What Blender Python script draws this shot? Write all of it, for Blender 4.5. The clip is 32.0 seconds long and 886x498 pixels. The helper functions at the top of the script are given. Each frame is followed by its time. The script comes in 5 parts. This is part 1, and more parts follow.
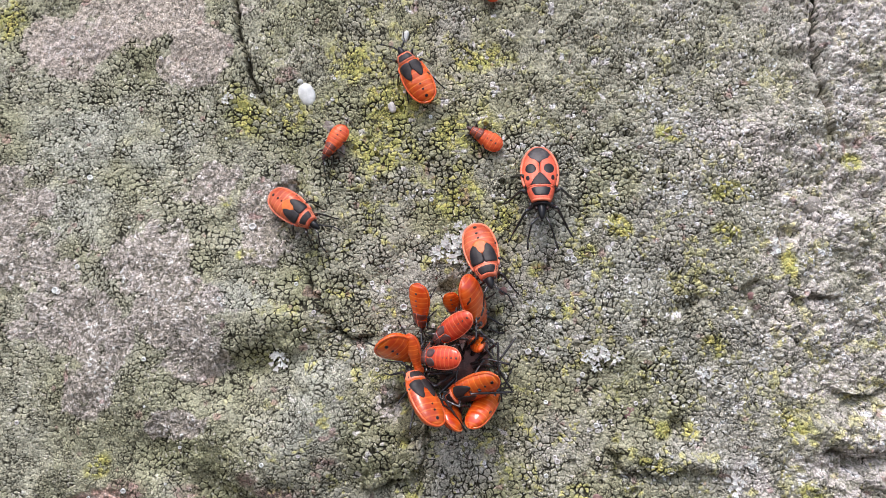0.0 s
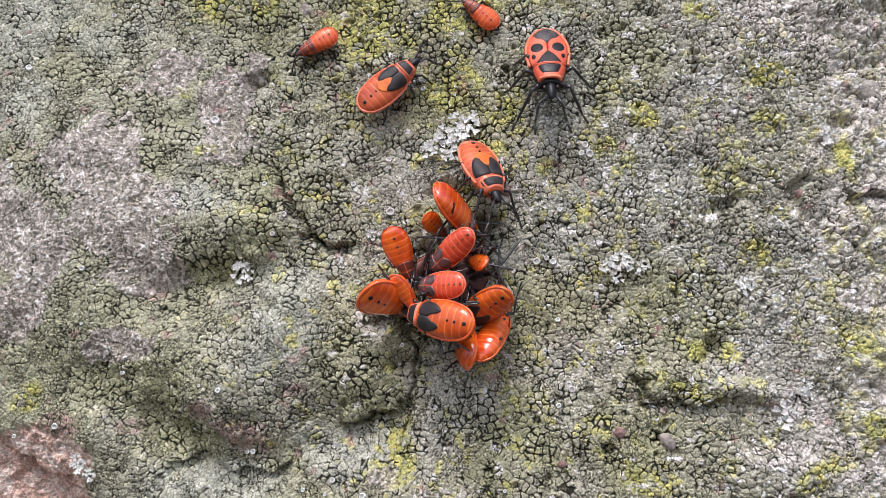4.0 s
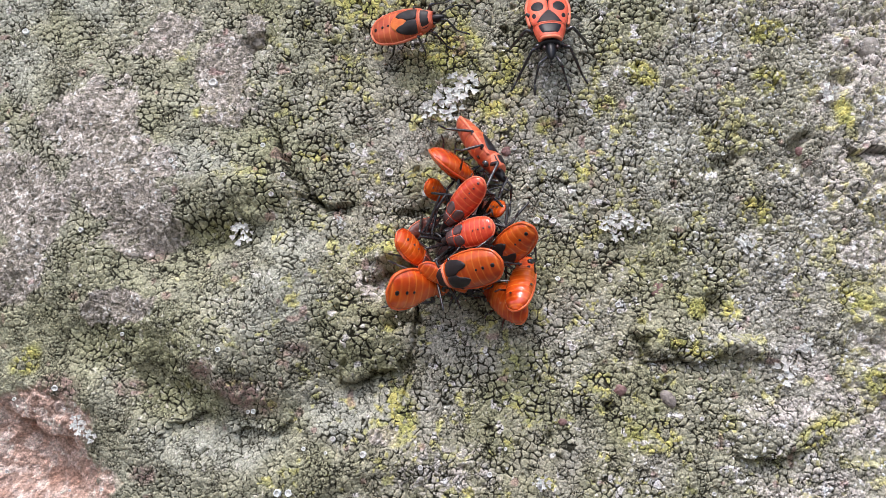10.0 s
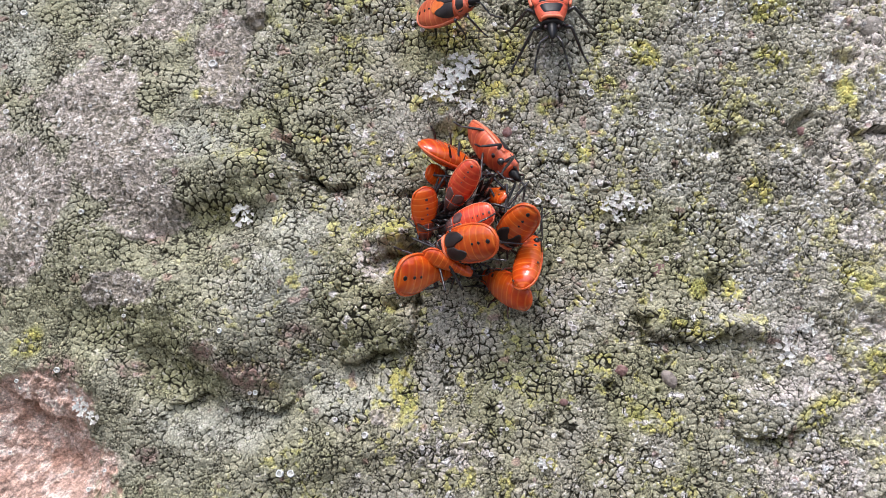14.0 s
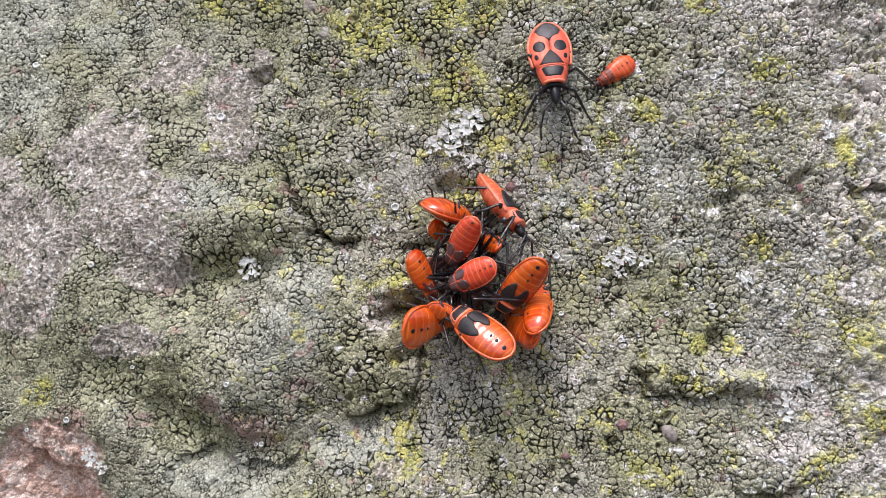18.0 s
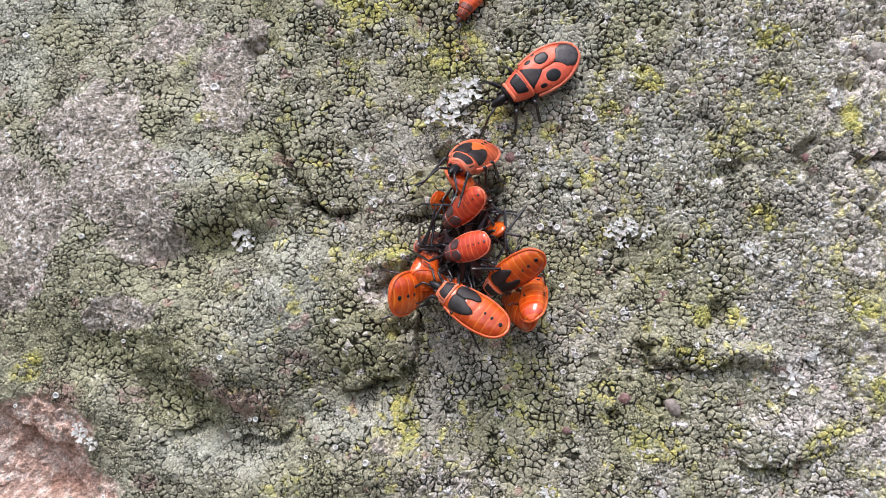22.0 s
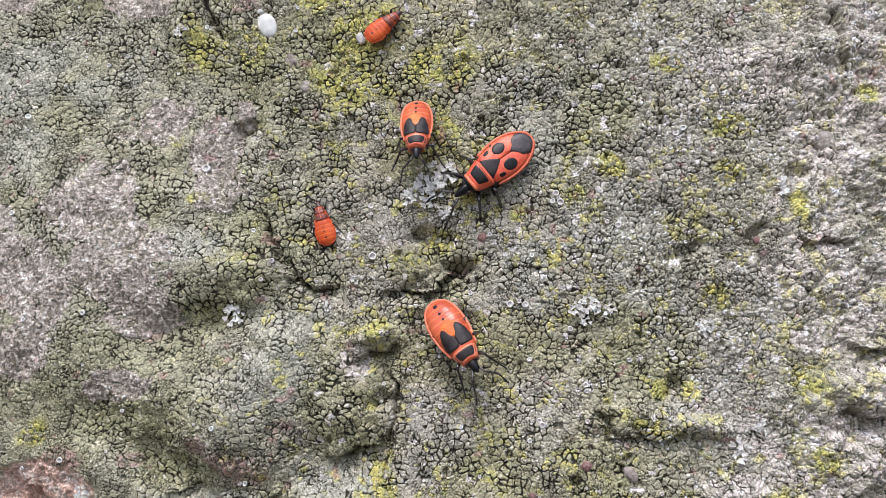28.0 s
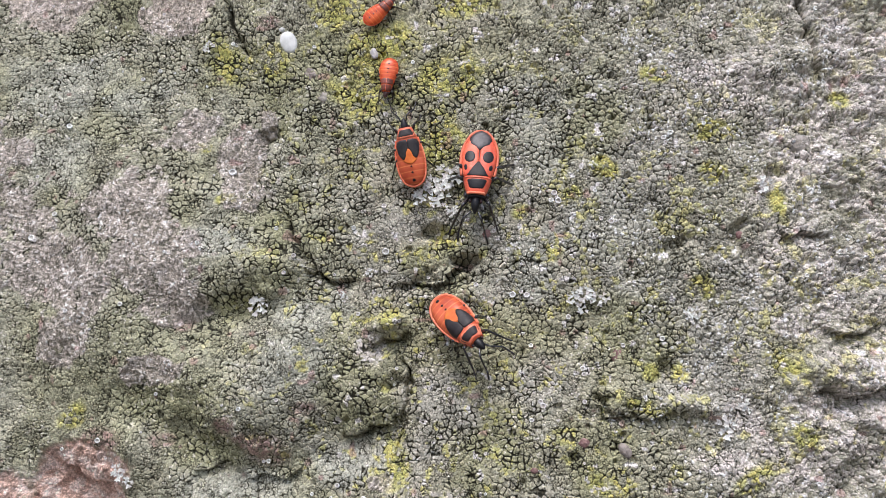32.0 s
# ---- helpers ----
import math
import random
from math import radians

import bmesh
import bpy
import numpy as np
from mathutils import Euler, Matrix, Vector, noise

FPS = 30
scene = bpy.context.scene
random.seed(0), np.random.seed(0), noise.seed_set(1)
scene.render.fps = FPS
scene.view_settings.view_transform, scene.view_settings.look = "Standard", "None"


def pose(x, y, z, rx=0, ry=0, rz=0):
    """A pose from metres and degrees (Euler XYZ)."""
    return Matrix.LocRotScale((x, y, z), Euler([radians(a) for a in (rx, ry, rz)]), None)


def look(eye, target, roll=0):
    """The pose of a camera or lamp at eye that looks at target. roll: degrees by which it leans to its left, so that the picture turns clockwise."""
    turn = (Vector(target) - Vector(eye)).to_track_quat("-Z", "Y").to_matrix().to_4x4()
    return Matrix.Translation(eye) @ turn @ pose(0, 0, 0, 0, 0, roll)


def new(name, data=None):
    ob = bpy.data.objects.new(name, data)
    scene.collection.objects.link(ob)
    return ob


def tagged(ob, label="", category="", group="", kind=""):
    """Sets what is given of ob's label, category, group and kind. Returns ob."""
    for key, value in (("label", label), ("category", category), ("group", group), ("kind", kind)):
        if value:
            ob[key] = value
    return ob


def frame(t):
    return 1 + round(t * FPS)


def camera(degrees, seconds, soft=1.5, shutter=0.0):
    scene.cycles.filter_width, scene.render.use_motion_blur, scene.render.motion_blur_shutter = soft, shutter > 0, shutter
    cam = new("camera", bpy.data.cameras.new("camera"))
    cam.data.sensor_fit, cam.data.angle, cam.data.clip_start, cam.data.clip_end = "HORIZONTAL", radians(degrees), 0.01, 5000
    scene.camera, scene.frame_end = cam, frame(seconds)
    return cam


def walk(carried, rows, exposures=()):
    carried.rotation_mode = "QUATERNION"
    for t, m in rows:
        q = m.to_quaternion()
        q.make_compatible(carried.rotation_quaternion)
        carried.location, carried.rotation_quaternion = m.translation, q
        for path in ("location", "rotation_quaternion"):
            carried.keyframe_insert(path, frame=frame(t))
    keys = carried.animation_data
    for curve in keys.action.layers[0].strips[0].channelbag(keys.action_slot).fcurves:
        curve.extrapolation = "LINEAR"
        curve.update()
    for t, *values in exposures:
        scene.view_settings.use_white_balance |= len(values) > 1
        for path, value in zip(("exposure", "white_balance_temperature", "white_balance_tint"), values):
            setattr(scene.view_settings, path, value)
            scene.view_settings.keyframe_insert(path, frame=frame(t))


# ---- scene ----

# ---- the camera and its way ----
cam = camera(58, 32.0, soft=0.6)
PATH = [
    (0, (0.00589, -0.10208, 0.00353), (-0.00117, -0.00330, 0.01738), 0.18),
    (0.5, (0.00595, -0.10044, -0.00016), (-0.00100, -0.00166, 0.01374), 0.05),
    (1, (0.00499, -0.09494, -0.00837), (-0.00225, 0.00370, 0.00639), 0.02),
    (1.5, (0.00491, -0.08842, -0.01313), (-0.00230, 0.01027, 0.00135), -0.11),
    (2, (0.00439, -0.08607, -0.01248), (-0.00227, 0.01254, 0.00274), 0.01),
    (2.5, (0.00433, -0.08393, -0.01169), (-0.00264, 0.01440, 0.00510), 0.17),
    (3, (0.00500, -0.08320, -0.01006), (-0.00214, 0.01504, 0.00720), 0.34),
    (3.5, (0.00525, -0.08393, -0.00974), (-0.00180, 0.01424, 0.00792), 0.31),
    (5.5, (0.00556, -0.08577, -0.00831), (-0.00086, 0.01221, 0.01063), 0.26),
    (6, (0.00519, -0.08625, -0.00765), (-0.00118, 0.01180, 0.01091), 0.19),
    (6.5, (0.00639, -0.08751, -0.00578), (-0.00043, 0.01051, 0.01284), 0.27),
    (7, (0.00626, -0.08657, -0.00747), (-0.00048, 0.01137, 0.01161), 0.19),
    (7.5, (0.00474, -0.08401, -0.01053), (-0.00192, 0.01411, 0.00759), 0.19),
    (8, (0.00499, -0.08476, -0.01101), (-0.00162, 0.01341, 0.00686), 0.23),
    (8.5, (0.00510, -0.08477, -0.01145), (-0.00164, 0.01339, 0.00645), 0.16),
    (9, (0.00485, -0.08417, -0.01210), (-0.00170, 0.01404, 0.00556), 0.15),
    (9.5, (0.00462, -0.08407, -0.01229), (-0.00183, 0.01418, 0.00520), 0.04),
    (10, (0.00534, -0.08393, -0.01296), (-0.00158, 0.01432, 0.00436), -0.02),
    (10.5, (0.00521, -0.08351, -0.01337), (-0.00157, 0.01480, 0.00362), -0.07),
    (11, (0.00507, -0.08388, -0.01323), (-0.00157, 0.01453, 0.00325), -0.04),
    (11.5, (0.00512, -0.08351, -0.01332), (-0.00176, 0.01487, 0.00320), -0.05),
    (12, (0.00483, -0.08352, -0.01343), (-0.00203, 0.01488, 0.00301), -0.03),
    (12.5, (0.00516, -0.08359, -0.01361), (-0.00184, 0.01480, 0.00280), 0.01),
    (13, (0.00554, -0.08329, -0.01384), (-0.00157, 0.01508, 0.00267), -0.02),
    (13.5, (0.00491, -0.08313, -0.01383), (-0.00178, 0.01535, 0.00219), -0.19),
    (14, (0.00519, -0.08377, -0.01356), (-0.00173, 0.01475, 0.00215), -0.16),
    (14.5, (0.00549, -0.08320, -0.01367), (-0.00166, 0.01527, 0.00228), -0.20),
    (16.5, (0.00494, -0.08404, -0.01209), (-0.00191, 0.01451, 0.00346), -0.11),
    (17, (0.00463, -0.08402, -0.01182), (-0.00245, 0.01449, 0.00384), -0.04),
    (17.5, (0.00502, -0.08589, -0.00887), (-0.00234, 0.01262, 0.00662), 0.18),
    (18, (0.00534, -0.08587, -0.00865), (-0.00205, 0.01251, 0.00769), 0.10),
    (18.5, (0.00471, -0.08507, -0.00921), (-0.00253, 0.01332, 0.00713), 0.09),
    (19, (0.00506, -0.08522, -0.00947), (-0.00239, 0.01314, 0.00694), 0.14),
    (19.5, (0.00497, -0.08456, -0.00989), (-0.00239, 0.01378, 0.00668), 0.08),
    (20, (0.00593, -0.08429, -0.01068), (-0.00188, 0.01403, 0.00582), 0.14),
    (20.5, (0.00567, -0.08438, -0.01044), (-0.00185, 0.01407, 0.00544), 0.08),
    (21, (0.00514, -0.08400, -0.01101), (-0.00200, 0.01438, 0.00544), 0.08),
    (21.5, (0.00508, -0.08370, -0.01137), (-0.00196, 0.01466, 0.00523), 0.11),
    (22, (0.00517, -0.08356, -0.01158), (-0.00199, 0.01479, 0.00505), 0.05),
    (22.5, (0.00573, -0.08322, -0.01201), (-0.00193, 0.01511, 0.00452), 0.06),
    (23, (0.00597, -0.08357, -0.01214), (-0.00154, 0.01481, 0.00409), 0.01),
    (23.5, (0.00617, -0.08310, -0.01243), (-0.00141, 0.01528, 0.00383), -0.00),
    (24, (0.00594, -0.08277, -0.01282), (-0.00122, 0.01566, 0.00336), 0.04),
    (24.5, (0.00627, -0.08236, -0.01322), (-0.00096, 0.01600, 0.00329), 0.06),
    (26.5, (0.00699, -0.08428, -0.00698), (0.00028, 0.01433, 0.00821), 0.14),
    (27, (0.00698, -0.08599, -0.00667), (0.00063, 0.01259, 0.00892), 0.02),
    (27.5, (0.00757, -0.08774, -0.00592), (0.00106, 0.01087, 0.00937), 0.01),
    (28, (0.00813, -0.09103, -0.00266), (0.00122, 0.00760, 0.01226), 0.08),
    (28.5, (0.00761, -0.09213, -0.00203), (0.00112, 0.00648, 0.01329), -0.01),
    (29, (0.00816, -0.09415, -0.00303), (0.00168, 0.00431, 0.01323), -0.00),
    (29.5, (0.00859, -0.09639, -0.00476), (0.00178, 0.00189, 0.01241), -0.02),
    (30, (0.00964, -0.09873, -0.00691), (0.00213, -0.00061, 0.01085), 0.05),
    (30.5, (0.01035, -0.09927, -0.00692), (0.00260, -0.00116, 0.01085), 0.07),
    (31, (0.00956, -0.09795, -0.00751), (0.00211, 0.00007, 0.01082), -0.08),
    (31.5, (0.00789, -0.09758, -0.00733), (0.00067, 0.00052, 0.01065), -0.15),
    (32, (0.00821, -0.09835, -0.00739), (0.00082, -0.00025, 0.01055), -0.10),
]
EXPOSURES = [(0.0, 0.58, 6020, 13), (7.0, 0.6, 6020, 13), (24.0, 0.6, 6020, 13), (32.0, 0.52, 6020, 13)]

walk(cam, [(t, look(eye, target, roll)) for t, eye, target, roll in PATH], EXPOSURES)

# ---- daylight: a bright overcast sky ----
world = bpy.data.worlds.new("overcast_sky")
scene.world = world
world.use_nodes = True
sky = world.node_tree.nodes.new("ShaderNodeTexSky")
sky.sky_type = "NISHITA"
sky.sun_disc = False
sky.sun_elevation, sky.sun_rotation = radians(55), radians(190)
sky.air_density, sky.dust_density, sky.ozone_density = 1.0, 4.0, 1.5
backing = world.node_tree.nodes["Background"]
backing.inputs["Strength"].default_value = 0.15
world.node_tree.links.new(sky.outputs[0], backing.inputs[0])
sun = new("sun", bpy.data.lights.new("sun", "SUN"))
sun.data.energy, sun.data.angle, sun.data.color = 1.25, radians(20), (1.0, 0.98, 0.95)
sun.matrix_world = look((-0.25, -1.35, 1.95), (0, 0, 0))

MM = 0.001


# ---- materials ----
def shader(name):
    m = bpy.data.materials.new(name)
    m.use_nodes = True
    return m, m.node_tree.nodes, m.node_tree.links, m.node_tree.nodes["Principled BSDF"]


def node(nodes, kind, **values):
    n = nodes.new(kind)
    for key, value in values.items():
        n.inputs[key].default_value = value
    return n


def blend(nodes, links, kind, factor, a, b):
    n = nodes.new("ShaderNodeMix")
    n.data_type, n.blend_type = "RGBA", kind
    for socket, value in ((n.inputs[0], factor), (n.inputs[6], a), (n.inputs[7], b)):
        if isinstance(value, (int, float, tuple)):
            socket.default_value = value
        else:
            links.new(value, socket)
    return n.outputs[2]


def ramp(nodes, links, source, low, high):
    n = nodes.new("ShaderNodeMapRange")
    n.inputs[1].default_value, n.inputs[2].default_value = low, high
    links.new(source, n.inputs[0])
    return n.outputs[0]


def crust_material():
    """Lichen crust and bare stone: the tint of each spot is carried by the mesh; grain, painted crease shade and bump
    come on top.
    """
    m, nodes, links, out = shader("lichen_crust")
    tint = nodes.new("ShaderNodeAttribute")
    tint.attribute_name = "tint"
    place = nodes.new("ShaderNodeTexCoord")
    grain = node(nodes, "ShaderNodeTexNoise", Scale=4200.0, Detail=4.0, Roughness=0.7)
    coarse = node(nodes, "ShaderNodeTexNoise", Scale=900.0, Detail=3.0, Roughness=0.6)
    granule = node(nodes, "ShaderNodeTexVoronoi", Scale=4600.0)
    bent = nodes.new("ShaderNodeVectorMath")
    bent.operation = "MULTIPLY_ADD"
    bent.inputs[1].default_value = (0.00016, 0.00016, 0.00016)
    links.new(place.outputs["Object"], bent.inputs[2])
    links.new(grain.outputs["Color"], bent.inputs[0])
    for n in (grain, coarse):
        links.new(place.outputs["Object"], n.inputs["Vector"])
    links.new(bent.outputs[0], granule.inputs["Vector"])
    speckle = ramp(nodes, links, grain.outputs[0], 0.36, 0.64)
    patchy = ramp(nodes, links, coarse.outputs[0], 0.3, 0.7)
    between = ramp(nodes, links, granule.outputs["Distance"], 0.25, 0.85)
    c = blend(nodes, links, "MULTIPLY", 0.42, tint.outputs[0], blend(nodes, links, "MIX", speckle, (0.5, 0.5, 0.5, 1), (1.42, 1.42, 1.4, 1)))
    # crease shade between the granules is put into the colour, along the bump's dips
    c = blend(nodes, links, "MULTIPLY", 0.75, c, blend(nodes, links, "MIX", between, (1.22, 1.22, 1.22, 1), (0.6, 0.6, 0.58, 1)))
    c = blend(nodes, links, "MULTIPLY", 0.35, c, blend(nodes, links, "MIX", patchy, (0.6, 0.62, 0.6, 1), (1.2, 1.18, 1.15, 1)))
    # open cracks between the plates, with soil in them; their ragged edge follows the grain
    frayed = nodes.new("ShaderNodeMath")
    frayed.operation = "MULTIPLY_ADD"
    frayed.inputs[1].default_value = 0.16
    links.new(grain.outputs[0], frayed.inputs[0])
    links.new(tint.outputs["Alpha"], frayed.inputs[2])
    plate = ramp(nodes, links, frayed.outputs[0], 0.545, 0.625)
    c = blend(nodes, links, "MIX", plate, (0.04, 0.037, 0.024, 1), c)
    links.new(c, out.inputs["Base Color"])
    height = nodes.new("ShaderNodeMath")
    height.operation = "MULTIPLY_ADD"
    height.inputs[1].default_value = -0.55
    links.new(granule.outputs["Distance"], height.inputs[0])
    low = ramp(nodes, links, frayed.outputs[0], 0.5, 0.62)
    soft = nodes.new("ShaderNodeMath")
    soft.operation = "MULTIPLY"
    soft.inputs[1].default_value = 0.3
    links.new(low, soft.inputs[0])
    links.new(soft.outputs[0], height.inputs[2])
    relieved = nodes.new("ShaderNodeMath")
    relieved.operation = "MULTIPLY_ADD"
    relieved.inputs[1].default_value = 0.6
    links.new(grain.outputs[0], relieved.inputs[0])
    links.new(height.outputs[0], relieved.inputs[2])
    bump = node(nodes, "ShaderNodeBump", Strength=1.0, Distance=0.00013)
    links.new(relieved.outputs[0], bump.inputs["Height"])
    links.new(bump.outputs[0], out.inputs["Normal"])
    out.inputs["Roughness"].default_value = 0.92
    out.inputs["Specular IOR Level"].default_value = 0.2
    return m


def plain_stone(name, dark, light, scale):
    m, nodes, links, out = shader(name)
    place = nodes.new("ShaderNodeTexCoord")
    a = node(nodes, "ShaderNodeTexNoise", Scale=scale, Detail=8.0, Roughness=0.65)
    b = node(nodes, "ShaderNodeTexNoise", Scale=scale * 14, Detail=4.0, Roughness=0.6)
    for n in (a, b):
        links.new(place.outputs["Object"], n.inputs["Vector"])
    c = blend(nodes, links, "MIX", ramp(nodes, links, a.outputs[0], 0.3, 0.7), dark, light)
    c = blend(nodes, links, "MULTIPLY", 0.5, c, blend(nodes, links, "MIX", b.outputs[0], (0.5, 0.5, 0.5, 1), (1.3, 1.3, 1.3, 1)))
    links.new(c, out.inputs["Base Color"])
    bump = node(nodes, "ShaderNodeBump", Strength=0.6, Distance=0.2 / scale)
    links.new(b.outputs[0], bump.inputs["Height"])
    links.new(bump.outputs[0], out.inputs["Normal"])
    out.inputs["Roughness"].default_value = 0.9
    return m


def chitin(name, dark, light, rough=0.32, bands=0.0, scale=900.0, coat=0.0, pits=0.25, sss=0.0, gloss=0.5):
    """Insect shell: mottled colour, fine pits, and where wanted the pale rims of the body rings (along the body's own y)."""
    m, nodes, links, out = shader(name)
    place = nodes.new("ShaderNodeTexCoord")
    mottle = node(nodes, "ShaderNodeTexNoise", Scale=scale, Detail=3.0, Roughness=0.55)
    fine = node(nodes, "ShaderNodeTexNoise", Scale=scale * 9, Detail=2.0, Roughness=0.5)
    links.new(place.outputs["Object"], mottle.inputs["Vector"])
    drawn = nodes.new("ShaderNodeVectorMath")
    drawn.operation = "MULTIPLY"
    drawn.inputs[1].default_value = (0.45, 1.0, 0.45)
    links.new(place.outputs["Object"], drawn.inputs[0])
    links.new(drawn.outputs[0], fine.inputs["Vector"])
    c = blend(nodes, links, "MIX", ramp(nodes, links, mottle.outputs[0], 0.32, 0.68), dark, light)
    if bands:
        ring = nodes.new("ShaderNodeAttribute")
        ring.attribute_name = "ring"
        faint = nodes.new("ShaderNodeMath")
        faint.operation = "MULTIPLY"
        links.new(ring.outputs["Fac"], faint.inputs[0])
        links.new(ramp(nodes, links, mottle.outputs[0], 0.22, 0.5), faint.inputs[1])
        c = blend(nodes, links, "MIX", faint.outputs[0], c, tuple(min(0.95, v * 1.08 + d) for v, d in zip(light, (0.05, 0.13, 0.03))) + (1,))
    one = nodes.new("ShaderNodeObjectInfo")
    c = blend(nodes, links, "MULTIPLY", 1.0, c, blend(nodes, links, "MIX", one.outputs["Random"], (0.84, 0.78, 0.8, 1), (1.08, 1.1, 1.1, 1)))
    links.new(c, out.inputs["Base Color"])
    uneven = nodes.new("ShaderNodeMath")
    uneven.operation = "MULTIPLY_ADD"
    uneven.inputs[1].default_value = 3.0
    links.new(mottle.outputs[0], uneven.inputs[0])
    links.new(fine.outputs[0], uneven.inputs[2])
    bump = node(nodes, "ShaderNodeBump", Strength=pits, Distance=0.00006)
    links.new(uneven.outputs[0], bump.inputs["Height"])
    links.new(bump.outputs[0], out.inputs["Normal"])
    links.new(bump.outputs[0], out.inputs["Coat Normal"])
    out.inputs["Roughness"].default_value = rough
    out.inputs["Specular IOR Level"].default_value = gloss
    out.inputs["Coat Weight"].default_value = coat
    out.inputs["Coat Roughness"].default_value = 0.14
    out.inputs["Coat IOR"].default_value = 1.62
    if sss:
        out.inputs["Subsurface Weight"].default_value = sss
        out.inputs["Subsurface Radius"].default_value = (0.0006, 0.0002, 0.0001)
        out.inputs["Subsurface Scale"].default_value = 1.0
    return m


CRUST = crust_material()
STONE = plain_stone("rough_grey_stone", (0.13, 0.125, 0.11, 1), (0.3, 0.285, 0.26, 1), 14.0)
EARTH = plain_stone("damp_soil", (0.05, 0.04, 0.03, 1), (0.13, 0.11, 0.08, 1), 9.0)
ORANGE = chitin("orange_abdomen", (0.48, 0.046, 0.007, 1), (0.79, 0.138, 0.014, 1), 0.3, bands=0.55, scale=420.0, coat=0.6, gloss=0.2, pits=0.35)
AMBER = chitin("amber_abdomen", (0.58, 0.042, 0.004, 1), (0.86, 0.145, 0.008, 1), 0.26, bands=0.6, scale=420.0, coat=1.0, gloss=0.15, pits=0.35)
TAWNY = chitin("tawny_abdomen", (0.42, 0.062, 0.026, 1), (0.74, 0.155, 0.06, 1), 0.36, bands=0.8, scale=330.0, coat=0.15, gloss=0.3)
SCARLET = chitin("orange_red_abdomen", (0.54, 0.06, 0.018, 1), (0.74, 0.13, 0.034, 1), 0.34, bands=0.8, scale=500.0, coat=0.12, gloss=0.25)
RED = chitin("red_abdomen", (0.52, 0.04, 0.016, 1), (0.74, 0.09, 0.034, 1), 0.26, bands=0.8, scale=500.0, coat=0.45, gloss=0.3, pits=0.5)
FLAME = chitin("bright_orange_rim", (0.74, 0.085, 0.012, 1), (0.86, 0.17, 0.03, 1), 0.28, coat=0.6, gloss=0.3)
RIM = chitin("pale_orange_rim", (0.78, 0.17, 0.085, 1), (0.90, 0.28, 0.15, 1), 0.38, coat=0.1, gloss=0.3)
WINGRED = chitin("red_forewing", (0.66, 0.085, 0.038, 1), (0.80, 0.155, 0.072, 1), 0.42, pits=0.6)
BLACK = chitin("black_shell", (0.006, 0.0055, 0.006, 1), (0.014, 0.013, 0.014, 1), 0.38, pits=0.2, gloss=0.3)
SOOT = chitin("dull_black_shell", (0.016, 0.013, 0.013, 1), (0.042, 0.034, 0.033, 1), 0.5, pits=0.2, gloss=0.3)
LEGBLACK = chitin("black_leg", (0.012, 0.0105, 0.0105, 1), (0.034, 0.029, 0.029, 1), 0.24, pits=0.4, gloss=0.6, coat=0.3)
BRONZE = chitin("smoky_membrane", (0.02, 0.018, 0.019, 1), (0.09, 0.078, 0.076, 1), 0.42, coat=0.0, gloss=0.4)
DUSK = chitin("dusky_grey_thorax", (0.05, 0.032, 0.032, 1), (0.16, 0.085, 0.075, 1), 0.34, pits=0.5, coat=0.3)
GOLD = chitin("golden_orange_saddle", (0.68, 0.14, 0.03, 1), (0.80, 0.225, 0.045, 1), 0.36, gloss=0.3)
MAROON = chitin("maroon_thorax", (0.09, 0.028, 0.02, 1), (0.24, 0.06, 0.035, 1), 0.4, pits=0.5)
EYE = chitin("dark_eye", (0.015, 0.006, 0.006, 1), (0.03, 0.01, 0.009, 1), 0.3)
PALEWAX = chitin("white_waxy_shell", (0.5, 0.5, 0.46, 1), (0.68, 0.68, 0.64, 1), 0.6, pits=0.4)
DISC = chitin("pale_lichen_disc", (0.74, 0.74, 0.70, 1), (0.86, 0.86, 0.83, 1), 0.85, pits=1.0)
DISCDARK = chitin("grey_lichen_disc", (0.40, 0.39, 0.34, 1), (0.6, 0.59, 0.54, 1), 0.85, pits=1.0)
LEAFY = chitin("pale_leafy_lichen", (0.66, 0.66, 0.60, 1), (0.86, 0.86, 0.80, 1), 0.85, pits=1.0)
GRIT = chitin("grey_grit", (0.2, 0.18, 0.15, 1), (0.43, 0.395, 0.34, 1), 0.8, pits=1.0, scale=1500.0, gloss=0.2)
GARNET = chitin("dull_red_grit", (0.18, 0.1, 0.09, 1), (0.38, 0.25, 0.22, 1), 0.75, pits=1.0, scale=1500.0, gloss=0.2)
HUSK = chitin("dark_brown_husk", (0.04, 0.016, 0.014, 1), (0.14, 0.05, 0.04, 1), 0.35, pits=0.8)


# ---- mesh helpers ----
def linked(name, verts, faces, material, parent=None, label="", smooth=True):
    me = bpy.data.meshes.new(name)
    me.from_pydata(verts, [], faces)
    me.materials.append(material)
    if smooth:
        me.shade_smooth()
    ob = new(name, me)
    if parent:
        ob.parent = parent
    if label:
        tagged(ob, label)
    return ob


